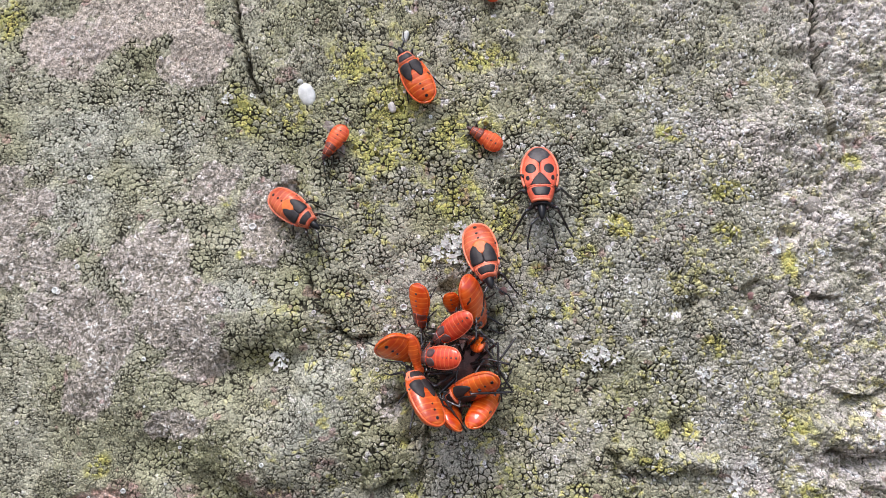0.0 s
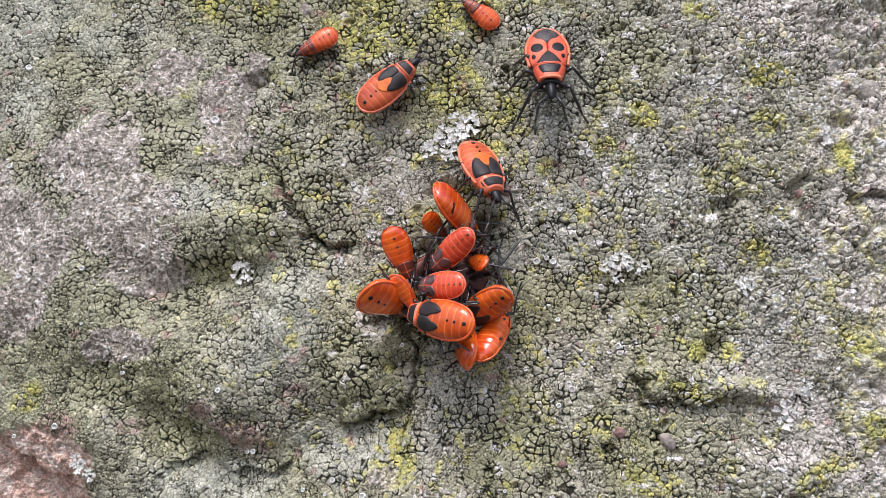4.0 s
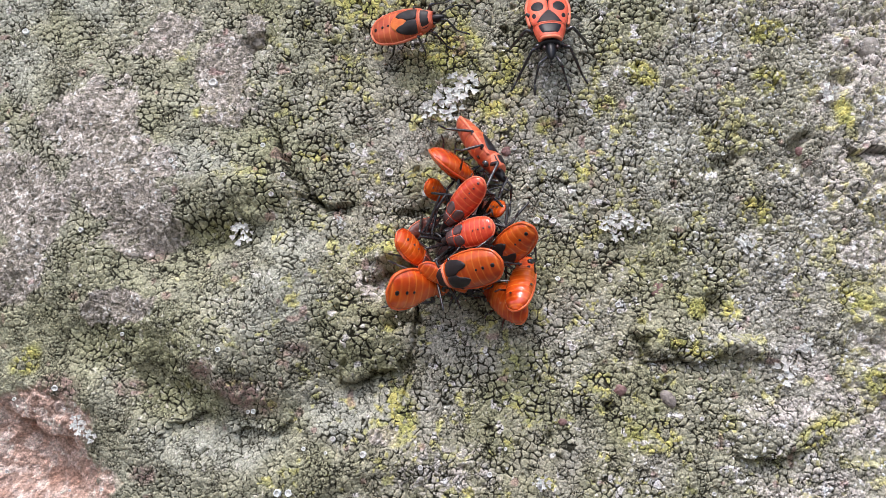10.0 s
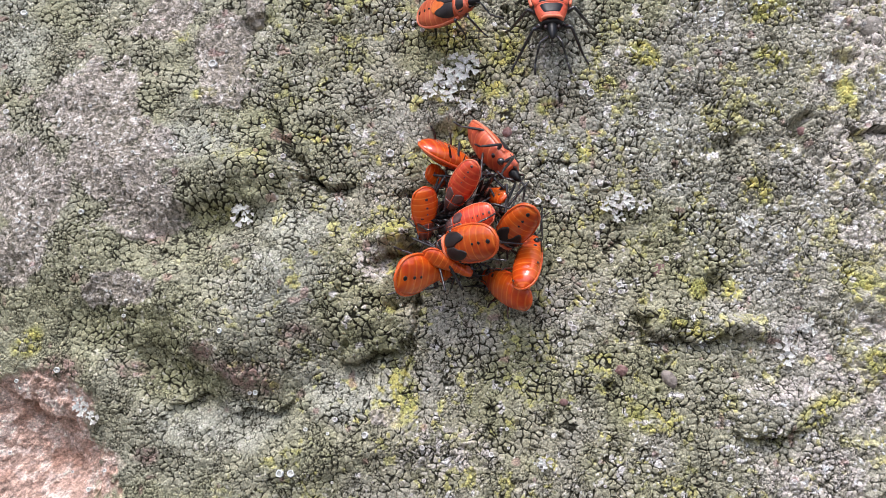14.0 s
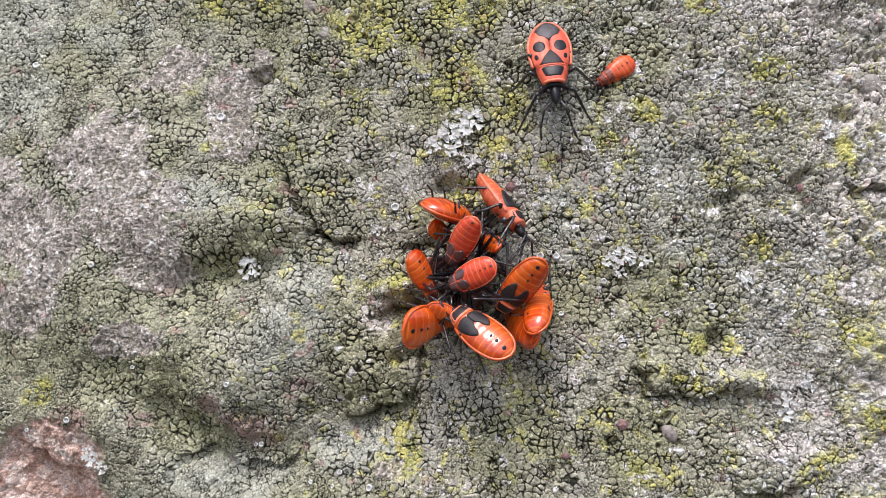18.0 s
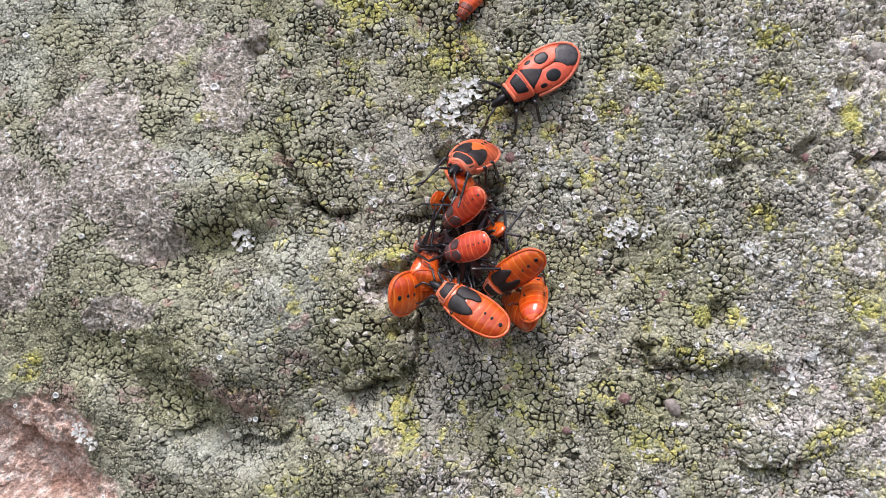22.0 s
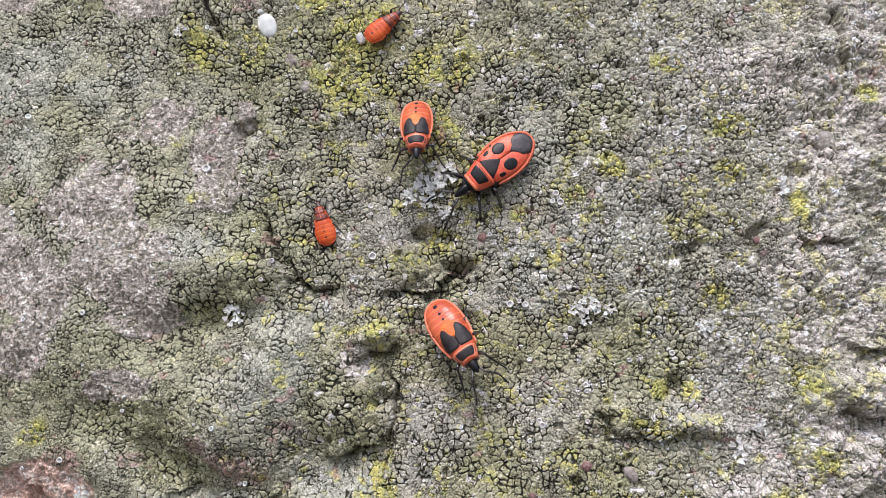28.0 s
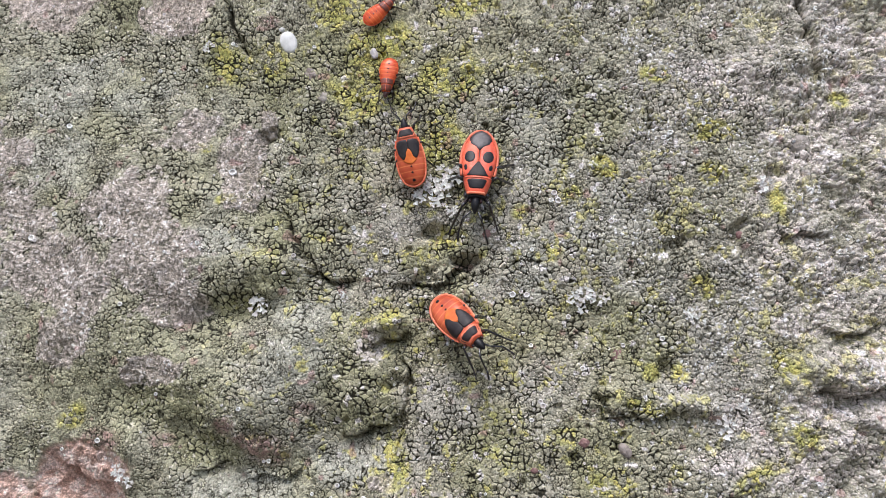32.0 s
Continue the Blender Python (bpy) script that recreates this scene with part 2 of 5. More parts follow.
def value_noise(x, z, size, seed):
    """Smooth noise from -1 to 1 with cells of the given size."""
    u, v = x / size, z / size
    i, j = np.floor(u).astype(np.int64), np.floor(v).astype(np.int64)
    fu, fv = u - i, v - j
    fu, fv = fu * fu * (3 - 2 * fu), fv * fv * (3 - 2 * fv)

    def lattice(a, b):
        h = (a * 374761393 + b * 668265263 + seed * 1442695041) & 0x7FFFFFFF
        h = ((h ^ (h >> 13)) * 1274126177) & 0x7FFFFFFF
        return ((h ^ (h >> 16)) & 0xFFFF) / 32767.5 - 1

    top = lattice(i, j) * (1 - fu) + lattice(i + 1, j) * fu
    low = lattice(i, j + 1) * (1 - fu) + lattice(i + 1, j + 1) * fu
    return top * (1 - fv) + low * fv


def fractal(x, z, size, seed, octaves=4, gain=0.5):
    total, weight = 0, 1.0
    for k in range(octaves):
        total = total + weight * value_noise(x, z, size / 2 ** k, seed + 17 * k)
        weight *= gain
    return total


def cells(x, z, size, seed, jitter=0.9):
    """Scattered cells: distance to the nearest edge between two cells (mm), a random number for each cell, and the way from its centre."""
    u, v = x / size, z / size
    i, j = np.floor(u).astype(np.int64), np.floor(v).astype(np.int64)
    first = np.full(x.shape, 9.0)
    second = np.full(x.shape, 9.0)
    chance = np.zeros(x.shape)
    for a in (-1, 0, 1):
        for b in (-1, 0, 1):
            p, q = i + a, j + b
            h = (p * 73856093 + q * 19349663 + seed * 83492791) & 0x7FFFFFFF
            h = ((h ^ (h >> 11)) * 2246822519) & 0x7FFFFFFF
            h = (h ^ (h >> 15)) & 0x7FFFFFFF
            cu = p + 0.5 + jitter * ((h & 1023) / 1023 - 0.5)
            cv = q + 0.5 + jitter * (((h >> 10) & 1023) / 1023 - 0.5)
            d = np.hypot(u - cu, v - cv)
            nearer = d < first
            second = np.where(nearer, first, np.minimum(second, d))
            chance = np.where(nearer, ((h >> 20) & 1023) / 1023, chance)
            first = np.where(nearer, d, first)
    return (second - first) * size, chance, first * size


def smooth_step(v, low, high):
    s = np.clip((v - low) / (high - low), 0, 1)
    return s * s * (3 - 2 * s)


def spots(x, z, rows, wobble):
    """How far each place lies inside one of the ragged ovals (x, z, rx, rz, degrees): 0 to 1."""
    best = np.zeros(x.shape)
    for cx, cz, rx, rz, turn in rows:
        c, s = math.cos(radians(turn)), math.sin(radians(turn))
        a, b = ((x - cx) * c + (z - cz) * s) / rx, (-(x - cx) * s + (z - cz) * c) / rz
        best = np.maximum(best, smooth_step(1 - np.hypot(a, b) + wobble, -0.25, 0.45))
    return best


def line_distance(x, z, line):
    """Distance to a bent line, on which side (above it: positive), and how far from its ends (0 at the ends, 1 inside)."""
    best, side, along, run = np.full(x.shape, 1e3), np.zeros(x.shape), np.zeros(x.shape), 0.0
    for (ax, az), (bx, bz) in zip(line, line[1:]):
        dx, dz = bx - ax, bz - az
        long = math.hypot(dx, dz)
        k = np.clip(((x - ax) * dx + (z - az) * dz) / (long * long), 0, 1)
        ex, ez = x - ax - k * dx, z - az - k * dz
        d = np.hypot(ex, ez)
        nearer = d < best
        side = np.where(nearer, np.sign(dx * ez - dz * ex), side)
        along = np.where(nearer, run + k * long, along)
        best = np.where(nearer, d, best)
        run += long
    return best, side, smooth_step(along, 0, 2.5) * smooth_step(run - along, 0, 2.5)


# ---- the rock face ----
# swellings and hollows of the stone: x, z, rx, rz, degrees, mm out of the face
SWELLS = [(-38, 12, 17, 12, -15, 2.2), (-41, -2, 14, 9, -20, 1.5), (-17, -3, 7, 7, 20, 2.3), (-26, -7, 9, 5, -25, 1.6),
          (-22, 8.0, 6.5, 3.5, 12, 1.4), (-25, 3.0, 7, 3.2, 10, -1.1), (-26.5, -15.8, 9, 2.8, -15, -1.2), (-15, -20, 12, 5, 5, 1.3),
          (-34, -15, 8, 3.5, -20, 1.3), (-44, -22, 7, 5, -30, -2.2), (-20, -10.5, 6, 3.0, 0, 0.6), (-9, -4, 4, 5, 10, 0.9), (26, 20, 22, 14, 0, 0.6), (41, 14, 5, 6, 0, 0.7)]
LUMPS = [(32.2, -16.6, 4.2, 2.2, 0, 1.2), (48, -5, 6, 2.2, 8, 1.5), (49, -12, 7, 3, 5, 1.2), (44, 33, 4, 5, 20, 0.6),
         (52, 44, 5, 6, 0, 0.8), (49, 19.5, 2.6, 1.8, 0, 1.0), (-6.2, 0.9, 2.6, 1.6, -10, 2.1), (1.0, 5.0, 4, 1.5, 0, 0.7),
         (25.0, -8.2, 5.5, 1.6, -10, 0.7), (-9.0, -8.8, 4.0, 2.6, 0, 0.8), (30, -9.0, 2.4, 1.5, 0, 0.9)]
PITS = [(-22.2, 26.2, 1.3, 1.1, 20, -1.4), (-1.1, 11.9, 2.2, 1.0, -20, -1.8), (2.9, 8.6, 1.7, 0.9, 10, -2.2), (-2.9, 6.6, 2.6, 0.6, 15, -1.2),
        (20.6, -8.2, 1.9, 0.55, -35, -1.7), (29.0, 10.2, 2.0, 0.8, 20, -1.0), (36.6, 12.6, 0.6, 1.1, -20, -1.3),
        (27.5, -4.5, 0.8, 1.2, 0, -1.2), (42.2, 18.6, 0.6, 1.2, -20, -1.3), (-5.0, -6.0, 1.4, 1.2, 0, -1.0)]
# edges under which the stone falls back: the line, how far it stands proud, how deep below, reach below
EDGES = [([(-31, -17.2), (-28.5, -16.4), (-25.6, -14.6), (-22.3, -16.4), (-18.4, -16.8), (-15.5, -15.4)], 0.3, 0.42, 2.4),
         ([(-8.6, 0.2), (-7.9, -0.5), (-6.9, -1.1), (-4.8, -1.3), (-2.7, -0.8)], 0.6, 1.3, 1.0),
         ([(45.0, 0.9), (47.5, 0.2), (52, 0.4)], 0.6, 1.0, 1.2), ([(40.5, 11.8), (44.5, 10.8), (48, 11.4)], 0.4, 0.9, 1.2),
         ([(18.8, -8.0), (21.3, -9.4), (25.2, -9.9), (28.4, -10.0), (30.2, -9.6)], 0.35, 0.6, 0.8),
         ([(28.2, -17.9), (30.0, -18.7), (33.0, -18.9), (35.6, -18.2)], 0.6, 0.75, 0.9),
         ([(-11.6, -11.4), (-9.0, -11.6), (-6.0, -10.8), (-4.6, -8.7)], 0.5, 1.1, 1.4),
         ([(-16.3, 8.7), (-14.3, 6.9), (-12.1, 6.5), (-9.6, 7.2)], 0.3, 0.8, 1.0),
         ([(-48, -15.6), (-44.1, -17.0), (-40.2, -18.6), (-37.8, -22.1), (-36.8, -26), (-36, -32)], 0.5, 1.3, 2.4),
         ([(44.2, -7.7), (48.3, -7.2), (54, -6.4)], 0.6, 1.2, 1.3),
         ([(-4.0, 6.6), (-1.0, 6.2), (2.2, 7.4), (4.0, 8.4)], 0.4, 1.2, 1.0)]
# cracks: the line, half width, depth
CRACKS = [([(-3.9, -9.6), (-3.5, -6.6), (-3.2, -4.4), (-4.8, -2.4)], 0.22, 1.5), ([(-19.4, 16.0), (-18.6, 14.0), (-17.3, 11.4), (-16.0, 8.7), (-14.3, 7.2), (-12.4, 6.5)], 0.3, 1.25),
          ([(-30.6, 54), (-29.6, 49), (-28.9, 46), (-28.2, 44.0), (-26.9, 40.2), (-25.9, 38.0), (-24.6, 36.4)], 0.42, 1.35),
          ([(47.4, 56), (46.8, 45.7), (47.3, 37.4), (47.4, 31)], 0.36, 1.8),
          ([(-3.2, -5.5), (-3.6, -8.5), (-4.0, -11.7), (-4.8, -15.1)], 0.18, 0.9),
          ([(-37.9, -8.6), (-32.7, -11.0), (-27.7, -12.8), (-23.3, -15.1), (-20.2, -16.8), (-16.0, -15.4), (-13.0, -14.2)], 1.6, 0.4),
          ([(29.0, 14.5), (30.5, 11.0), (30.0, 8.0)], 0.25, 0.8), ([(35.5, 13.5), (36.4, 10.5), (38.2, 8.4)], 0.35, 0.9)]


def relief(x, z):
    """The stone's form without its crust: mm out of the face, towards the viewer."""
    wx = x + 0.9 * fractal(x, z, 5.0, 3, 3) + 0.4 * fractal(x, z, 1.3, 11, 3)
    wz = z + 0.9 * fractal(x, z, 5.0, 4, 3) + 0.4 * fractal(x, z, 1.3, 12, 3)
    out = 0.55 * fractal(x, z, 16.0, 5, 4) + 0.28 * fractal(x, z, 3.4, 8, 3)
    for rows, power, lift in ((SWELLS, 1.0, 1.75), (LUMPS, 1.6, 1.25), (PITS, 1.3, 1.3)):
        for cx, cz, rx, rz, turn, high in rows:
            c, s = math.cos(radians(turn)), math.sin(radians(turn))
            a, b = ((wx - cx) * c + (wz - cz) * s) / rx, (-(wx - cx) * s + (wz - cz) * c) / rz
            out = out + lift * high * np.exp(-(a * a + b * b) ** power)
    for line, proud, deep, reach in EDGES:
        d, side, inner = line_distance(wx, wz, line)
        out = out + inner * np.where(side > 0, proud * np.exp(-d / 2.2), -1.7 * deep * np.exp(-(d / reach) ** 1.5))
    for line, wide, deep in CRACKS:
        d, side, inner = line_distance(x + 0.4 * fractal(x, z, 1.2, 9, 3), z + 0.4 * fractal(x, z, 1.2, 10, 3), line)
        out = out - deep * (0.3 + 0.7 * inner) * np.exp(-(d / (wide * (1 + 0.5 * fractal(x, z, 2.4, 19, 2)))) ** 2)
    rough = smooth_step(x + 4 * fractal(x, z, 8.0, 23, 2), 32, 48)
    lump, _, mid = cells(x + 0.7 * fractal(x, z, 2.0, 24, 2), z + 0.7 * fractal(x, z, 2.0, 25, 2), 3.6, 26, 0.95)
    knob, _, core = cells(x + 0.4 * fractal(x, z, 1.0, 27, 2), z + 0.4 * fractal(x, z, 1.0, 28, 2), 1.7, 29, 0.95)
    return out + rough * (0.5 * np.clip(1 - (mid / 2.3) ** 2, 0, 1) + 0.5 * np.clip(1 - (core / 1.1) ** 2, 0, 1) + 0.35 * fractal(x, z, 7.0, 21, 2) - 0.5)


YELLOW = [(-12.6, 22.8, 2.6, 1.6, 10), (-0.7, 25, 4.5, 3, 0), (5.2, 17.6, 2.0, 1.8, 0), (5.5, 22.0, 2.4, 2.0, 0), (-27.5, 36, 3.4, 4.4, 30), (29.0, -4.9, 1.5, 1.5, 0),
          (25.8, -4.8, 1.3, 1.1, 0), (41.5, -4.5, 3.2, 2.6, -30), (41.6, 15.2, 1.2, 2.6, 10), (32.2, 5.2, 1.6, 1.8, 0), (-5.4, -15.4, 2.0, 2.8, 20),
          (8.3, -5.0, 1.8, 1.0, 0), (-44.8, -9.6, 2.6, 1.4, 40), (-5.6, 1.8, 1.4, 1.2, 0), (21.0, 20.3, 1.8, 1.2, -30), (16.9, 17.2, 1.3, 1.0, 0), (34.2, 19.2, 1.8, 1.4, 0)]
YELLOWER = [(10.3, 14.9, 1.4, 1.2, 0), (-9, 31, 5, 4, 20), (-7, 38, 5, 4, 0), (-62, 50, 2.4, 4, 0), (-12, 43, 5, 3, -20), (27.5, 32.5, 2.4, 1.4, 0), (-22, 36, 2.6, 3.4, 20),
            (50, 28.4, 1.4, 1.4, 0), (4.2, 43.7, 5, 2.4, 0), (35, 24.8, 3, 1.4, 0), (1, 33, 5, 3, 0), (1.5, 12, 2.4, 1.6, 0), (37.4, -17, 3.0, 1.3, 30),
            (24, -8.6, 3.6, 0.8, -15), (-30, 24.2, 1.2, 1.0, 0), (-27, 17, 1.5, 0.8, 0), (14, 9.5, 1.6, 1.2, 0), (43, -12, 2.2, 1.6, 20), (20, -18, 3, 1.6, 0)]
PINK = [(-25.5, 24, 4.5, 6, 0), (-24, 18.6, 4.2, 3.6, 0), (-36, 10, 8.5, 6, -20), (-33, 4, 6, 4, 0), (-45, 7, 7.5, 6, 0), (-31, 27, 6, 3.6, 20), (-40, 17, 8, 3.4, 30),
        (-43, 50, 12, 4.4, 0), (-36, 45, 5, 6, 0), (-55, 47, 8, 5, 0), (-59, 20, 6, 9, 0), (-51, 12, 6, 7, 0), (-47, -1, 5, 3.4, 0), (-7.2, -17.6, 2.4, 1.6, 0), (-34.8, -4.5, 3.4, 1.8, 0)]
RUSTY = [(-21, -13.5, 3.6, 1.9, -20), (-25, -11, 1.4, 1.1, 0), (-33.5, -12.9, 1.6, 0.9, 0), (-31.7, -21.6, 1.5, 1.1, 0), (-15.6, -9, 1.8, 1.1, 0), (-31, 1.0, 1.4, 1.0, 0), (-22.5, 42, 1.6, 1.2, 0), (-41, -12.6, 2.6, 1.2, 0)]
PALE = [(-50, 33.5, 9, 6, 10), (-41, 31, 5, 4, 0), (-50, 23, 6, 5, 0), (-16.4, 2.4, 4.6, 3.4, 0), (-23.2, -18.4, 8, 2.8, 0), (-10.1, -16.3, 5, 3, 0), (14, 23, 6, 5, 0), (20.5, 13.7, 7, 5, 0),
        (26, 4.3, 4, 4, 0), (-27.6, 11.6, 4.6, 2.4, 0), (-17, -4, 5.5, 5, 0), (12, 7, 4, 5, 0), (15, 30, 8, 4, 0)]
ASHEN = [(40.1, 17.9, 2.4, 2, 0), (43.5, 9, 5, 6, 0), (42, -15.5, 5, 3, 0), (37, -23.8, 7, 4, 0), (33.1, -15.4, 3.4, 1.4, 0), (-0.7, -21.5, 5, 3.4, 0), (36, -10, 2.6, 2.0, 0),
         (45, 24, 5, 6, 0), (51.2, 47.9, 6, 9, 0), (53, 30, 6, 8, 0), (49, -8, 8, 6, 0), (44.9, 1.5, 4, 3, 0), (-51.4, 47.4, 6, 2.5, 0), (-8.0, -1.6, 2.4, 3.0, 0), (38, 30, 8, 5, 0)]
# dark olive crust in the hollows and round the feeding place
OLIVE = [(-25, 4.8, 6.5, 3.0, 0), (-44, 44, 4.4, 4.4, 0), (-48, 40, 5, 2.4, 20), (-27, 36, 6, 5, 0), (-14, 31, 12, 9, 0), (2, 27, 11, 9, 0), (-33, -8, 9, 4, -15), (-15, 12, 6, 8, 0),
         (-24, -14, 9, 2.6, -10), (24, -8.8, 6, 1.4, -10), (-10, -7, 5, 6, 0), (33, -19.6, 4, 0.9, 0), (3, 8, 8, 5, 0), (20, 27, 6, 6, 0), (14, -13, 12, 6, 0), (24, 0, 7, 5, 0)]
BARE = [(-43.8, -17.6, 7.2, 4.8, -15), (-46.5, -25.6, 12.4, 9.6, -18), (-60, -29, 14, 9, 0)]


def crust_block(gx, gz):
    """The stone with its crust at these places: mm out of the face, the tint, and how far inside a plate."""
    out = relief(gx, gz)
    wob = 0.35 * fractal(gx, gz, 3.0, 31, 4)
    wob2 = 0.35 * fractal(gx, gz, 3.6, 32, 4)
    bare = spots(gx, gz, BARE, 0.7 * wob)
    # plates parted by open cracks, each knobbly with small grains; warped so that no row shows
    wx = gx + 0.15 * fractal(gx, gz, 1.0, 41, 2) + 0.1 * fractal(gx, gz, 0.34, 48, 2)
    wz = gz + 0.15 * fractal(gx, gz, 1.0, 42, 2) + 0.1 * fractal(gx, gz, 0.34, 49, 2)
    edge, chance, centre = cells(wx, wz, 0.80, 5, 0.95)
    edge2, chance2, centre2 = cells(wx + 40, wz - 13, 0.46, 6, 0.95)
    edge3, chance3, centre3 = cells(wx - 21, wz + 17, 0.26, 7, 0.95)
    # where the crust is no plates but loose grains: the frosted patches and the rough outer side
    blotch = fractal(gx, gz, 2.2, 43, 3)
    frost = smooth_step(1.15 * spots(gx, gz, PINK, 1.3 * wob2) + 0.35 * (chance - 0.5) + 0.25 * (chance2 - 0.5) - 0.5 * smooth_step(blotch, 0.1, 0.8), 0.3, 0.8)
    side = smooth_step(gx + 9 * wob, 34, 50)
    loose = np.clip(frost + 0.7 * side, 0, 1)
    open1 = 0.3 + 0.7 * smooth_step(fractal(gx, gz, 1.5, 47, 3), -0.5, 0.6)
    open2 = smooth_step(fractal(gx, gz, 1.4, 50, 2), -0.3, 0.4)
    moss = spots(gx, gz, OLIVE, wob)
    soft = smooth_step(gx + 7 * wob + 0.25 * gz, 8, 30)
    open1 = open1 * (1 + 0.35 * moss) * (1 - 0.22 * soft) * (1 - 0.25 * smooth_step(-gx, 6, 16) * smooth_step(-gz, -8, 2))
    gap1 = 1 - smooth_step(edge, 0.0, 0.08 + 0.07 * open1)
    gap2 = 1 - smooth_step(edge2, 0.0, 0.09)
    gap3 = 1 - smooth_step(edge3, 0.0, 0.1)
    grains = 0.07 * (chance3 - 0.5) - 0.06 * gap3 - 0.9 * centre3 ** 2
    plates = -0.2 * open1 * gap1 - (0.03 + 0.06 * open2) * gap2 - 0.07 * np.exp(-edge / 0.12) + 0.03 * (chance - 0.5) + 0.03 * (chance2 - 0.5)
    clumps = 0.16 * np.clip(1 - (centre / 0.55) ** 2, 0, 1) + 0.10 * np.clip(1 - (centre2 / 0.3) ** 2, 0, 1) - 0.1 * gap1 - 0.06 * gap2
    crumbly = 0.14 * (chance3 - 0.5) - 0.07 * gap3 - 0.6 * centre3 ** 2 + 0.10 * (chance2 - 0.5) + 0.1 * fractal(gx, gz, 1.2, 44, 2, 0.6)
    thick = 1 - smooth_step(bare + 0.22 * (chance2 - 0.5), 0.25, 0.75)
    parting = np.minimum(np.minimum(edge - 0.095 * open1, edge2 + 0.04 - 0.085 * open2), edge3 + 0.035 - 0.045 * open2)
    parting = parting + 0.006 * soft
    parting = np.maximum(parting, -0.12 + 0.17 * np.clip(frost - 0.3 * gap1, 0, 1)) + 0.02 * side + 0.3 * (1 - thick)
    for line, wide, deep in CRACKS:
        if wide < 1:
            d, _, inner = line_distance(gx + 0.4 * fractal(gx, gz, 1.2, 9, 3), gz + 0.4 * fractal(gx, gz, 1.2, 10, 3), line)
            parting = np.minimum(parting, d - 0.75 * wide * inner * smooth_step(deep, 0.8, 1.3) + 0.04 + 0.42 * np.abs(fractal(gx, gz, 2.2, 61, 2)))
    _, lot, far = cells(wx + 7, wz + 3, 2.6, 13, 0.95)
    hole = (1 - smooth_step(far + 0.25 * fractal(gx, gz, 0.7, 14, 2), 0.12, 0.5)) * smooth_step(lot, 0.62, 0.7) * (0.6 + 0.4 * lot) * smooth_step(gx, -24, -6)
    stony = 0.16 * fractal(gx, gz, 0.9, 46, 3, 0.6) + 0.1 * (chance2 - 0.5) * (1 - gap2) + 1.2 * grains - 0.2
    crust = (plates + grains + 0.6 * soft * clumps) * (1 - loose) + loose * (crumbly + side * clumps)
    out = out + thick * (crust + 0.35 - (0.45 + 0.45 * moss) * hole) + (1 - thick) * stony

    def mix(base, over, amount):
        return base * (1 - amount[..., None]) + np.array(over) * amount[..., None]

    tint = np.zeros(gx.shape + (3,)) + np.array((0.40, 0.395, 0.305))
    drift = fractal(gx, gz, 7.0, 51, 4)
    tint = mix(tint, (0.35, 0.355, 0.225), smooth_step(drift, -0.4, 0.4))
    tint = mix(tint, (0.42, 0.425, 0.37), smooth_step(-drift, 0.1, 0.8) * 0.6)
    tint = mix(tint, (0.37, 0.385, 0.265), 0.6 * smooth_step(-gx + 8 * wob, 2, 22))
    tint = mix(tint, (0.415, 0.435, 0.36), 0.75 * spots(gx, gz, PALE, wob2))
    tint = mix(tint, (0.355, 0.36, 0.305), 0.6 * soft)
    tint = mix(tint, (0.29, 0.305, 0.16), 0.55 * moss * (0.45 + 0.55 * smooth_step(drift + 0.8 * blotch, -0.7, 0.5)))
    pick = 0.3 * chance + 0.4 * chance2 + 0.3 * chance3
    tint = mix(tint, (0.55, 0.525, 0.485), spots(gx, gz, ASHEN, wob) * (0.15 + 0.75 * smooth_step(pick, 0.3, 0.6)))
    tint = mix(tint, (0.36, 0.235, 0.215), 0.75 * spots(gx, gz, RUSTY, wob2) * (0.3 + 0.7 * smooth_step(pick, 0.35, 0.55)))
    tint = mix(tint, (0.55, 0.525, 0.485), smooth_step(gx + 8 * wob, 34, 56) * smooth_step(pick + 0.4 * wob, 0.35, 0.7) * 0.8)
    # frosted patches: white, pinkish and dark grains side by side
    salt = 0.5 * chance3 + 0.3 * chance2 + 0.2 * (0.5 + 0.5 * fractal(gx, gz, 0.8, 59, 2))
    rough = np.zeros(gx.shape + (3,)) + np.array((0.19, 0.175, 0.15))
    rough = mix(rough, (0.385, 0.345, 0.305), smooth_step(salt, 0.24, 0.42))
    rough = mix(rough, (0.53, 0.485, 0.445), smooth_step(salt, 0.45, 0.64))
    rough = mix(rough, (0.80, 0.775, 0.74), smooth_step(salt, 0.7, 0.84))
    rough = mix(rough, (0.66, 0.58, 0.50), 0.55 * smooth_step(gz + 6 * wob, 37, 44))
    tint = tint * (1 - 0.76 * frost[..., None]) + rough * 0.72 * frost[..., None]
    plate = 0.55 * chance + 0.45 * chance2
    gold = np.maximum(spots(gx, gz, YELLOW, wob), spots(gx, gz, YELLOWER, wob2))
    freckle = smooth_step(fractal(gx, gz, 2.0, 52, 4, 0.6), 0.36, 0.7) * smooth_step(gx, -34, -12) * (0.7 - 0.2 * soft) * (1 - 0.4 * smooth_step(gz, 18, 34))
    gold = np.maximum(gold * smooth_step(plate + 0.3 * blotch, 0.2, 0.55), freckle * smooth_step(plate, 0.35, 0.6)) * (1 - 0.7 * frost)
    tint = mix(tint, (0.43, 0.445, 0.125), 0.85 * gold)
    tint = mix(tint, (0.56, 0.52, 0.17), 0.75 * gold * smooth_step(chance2, 0.6, 0.85))
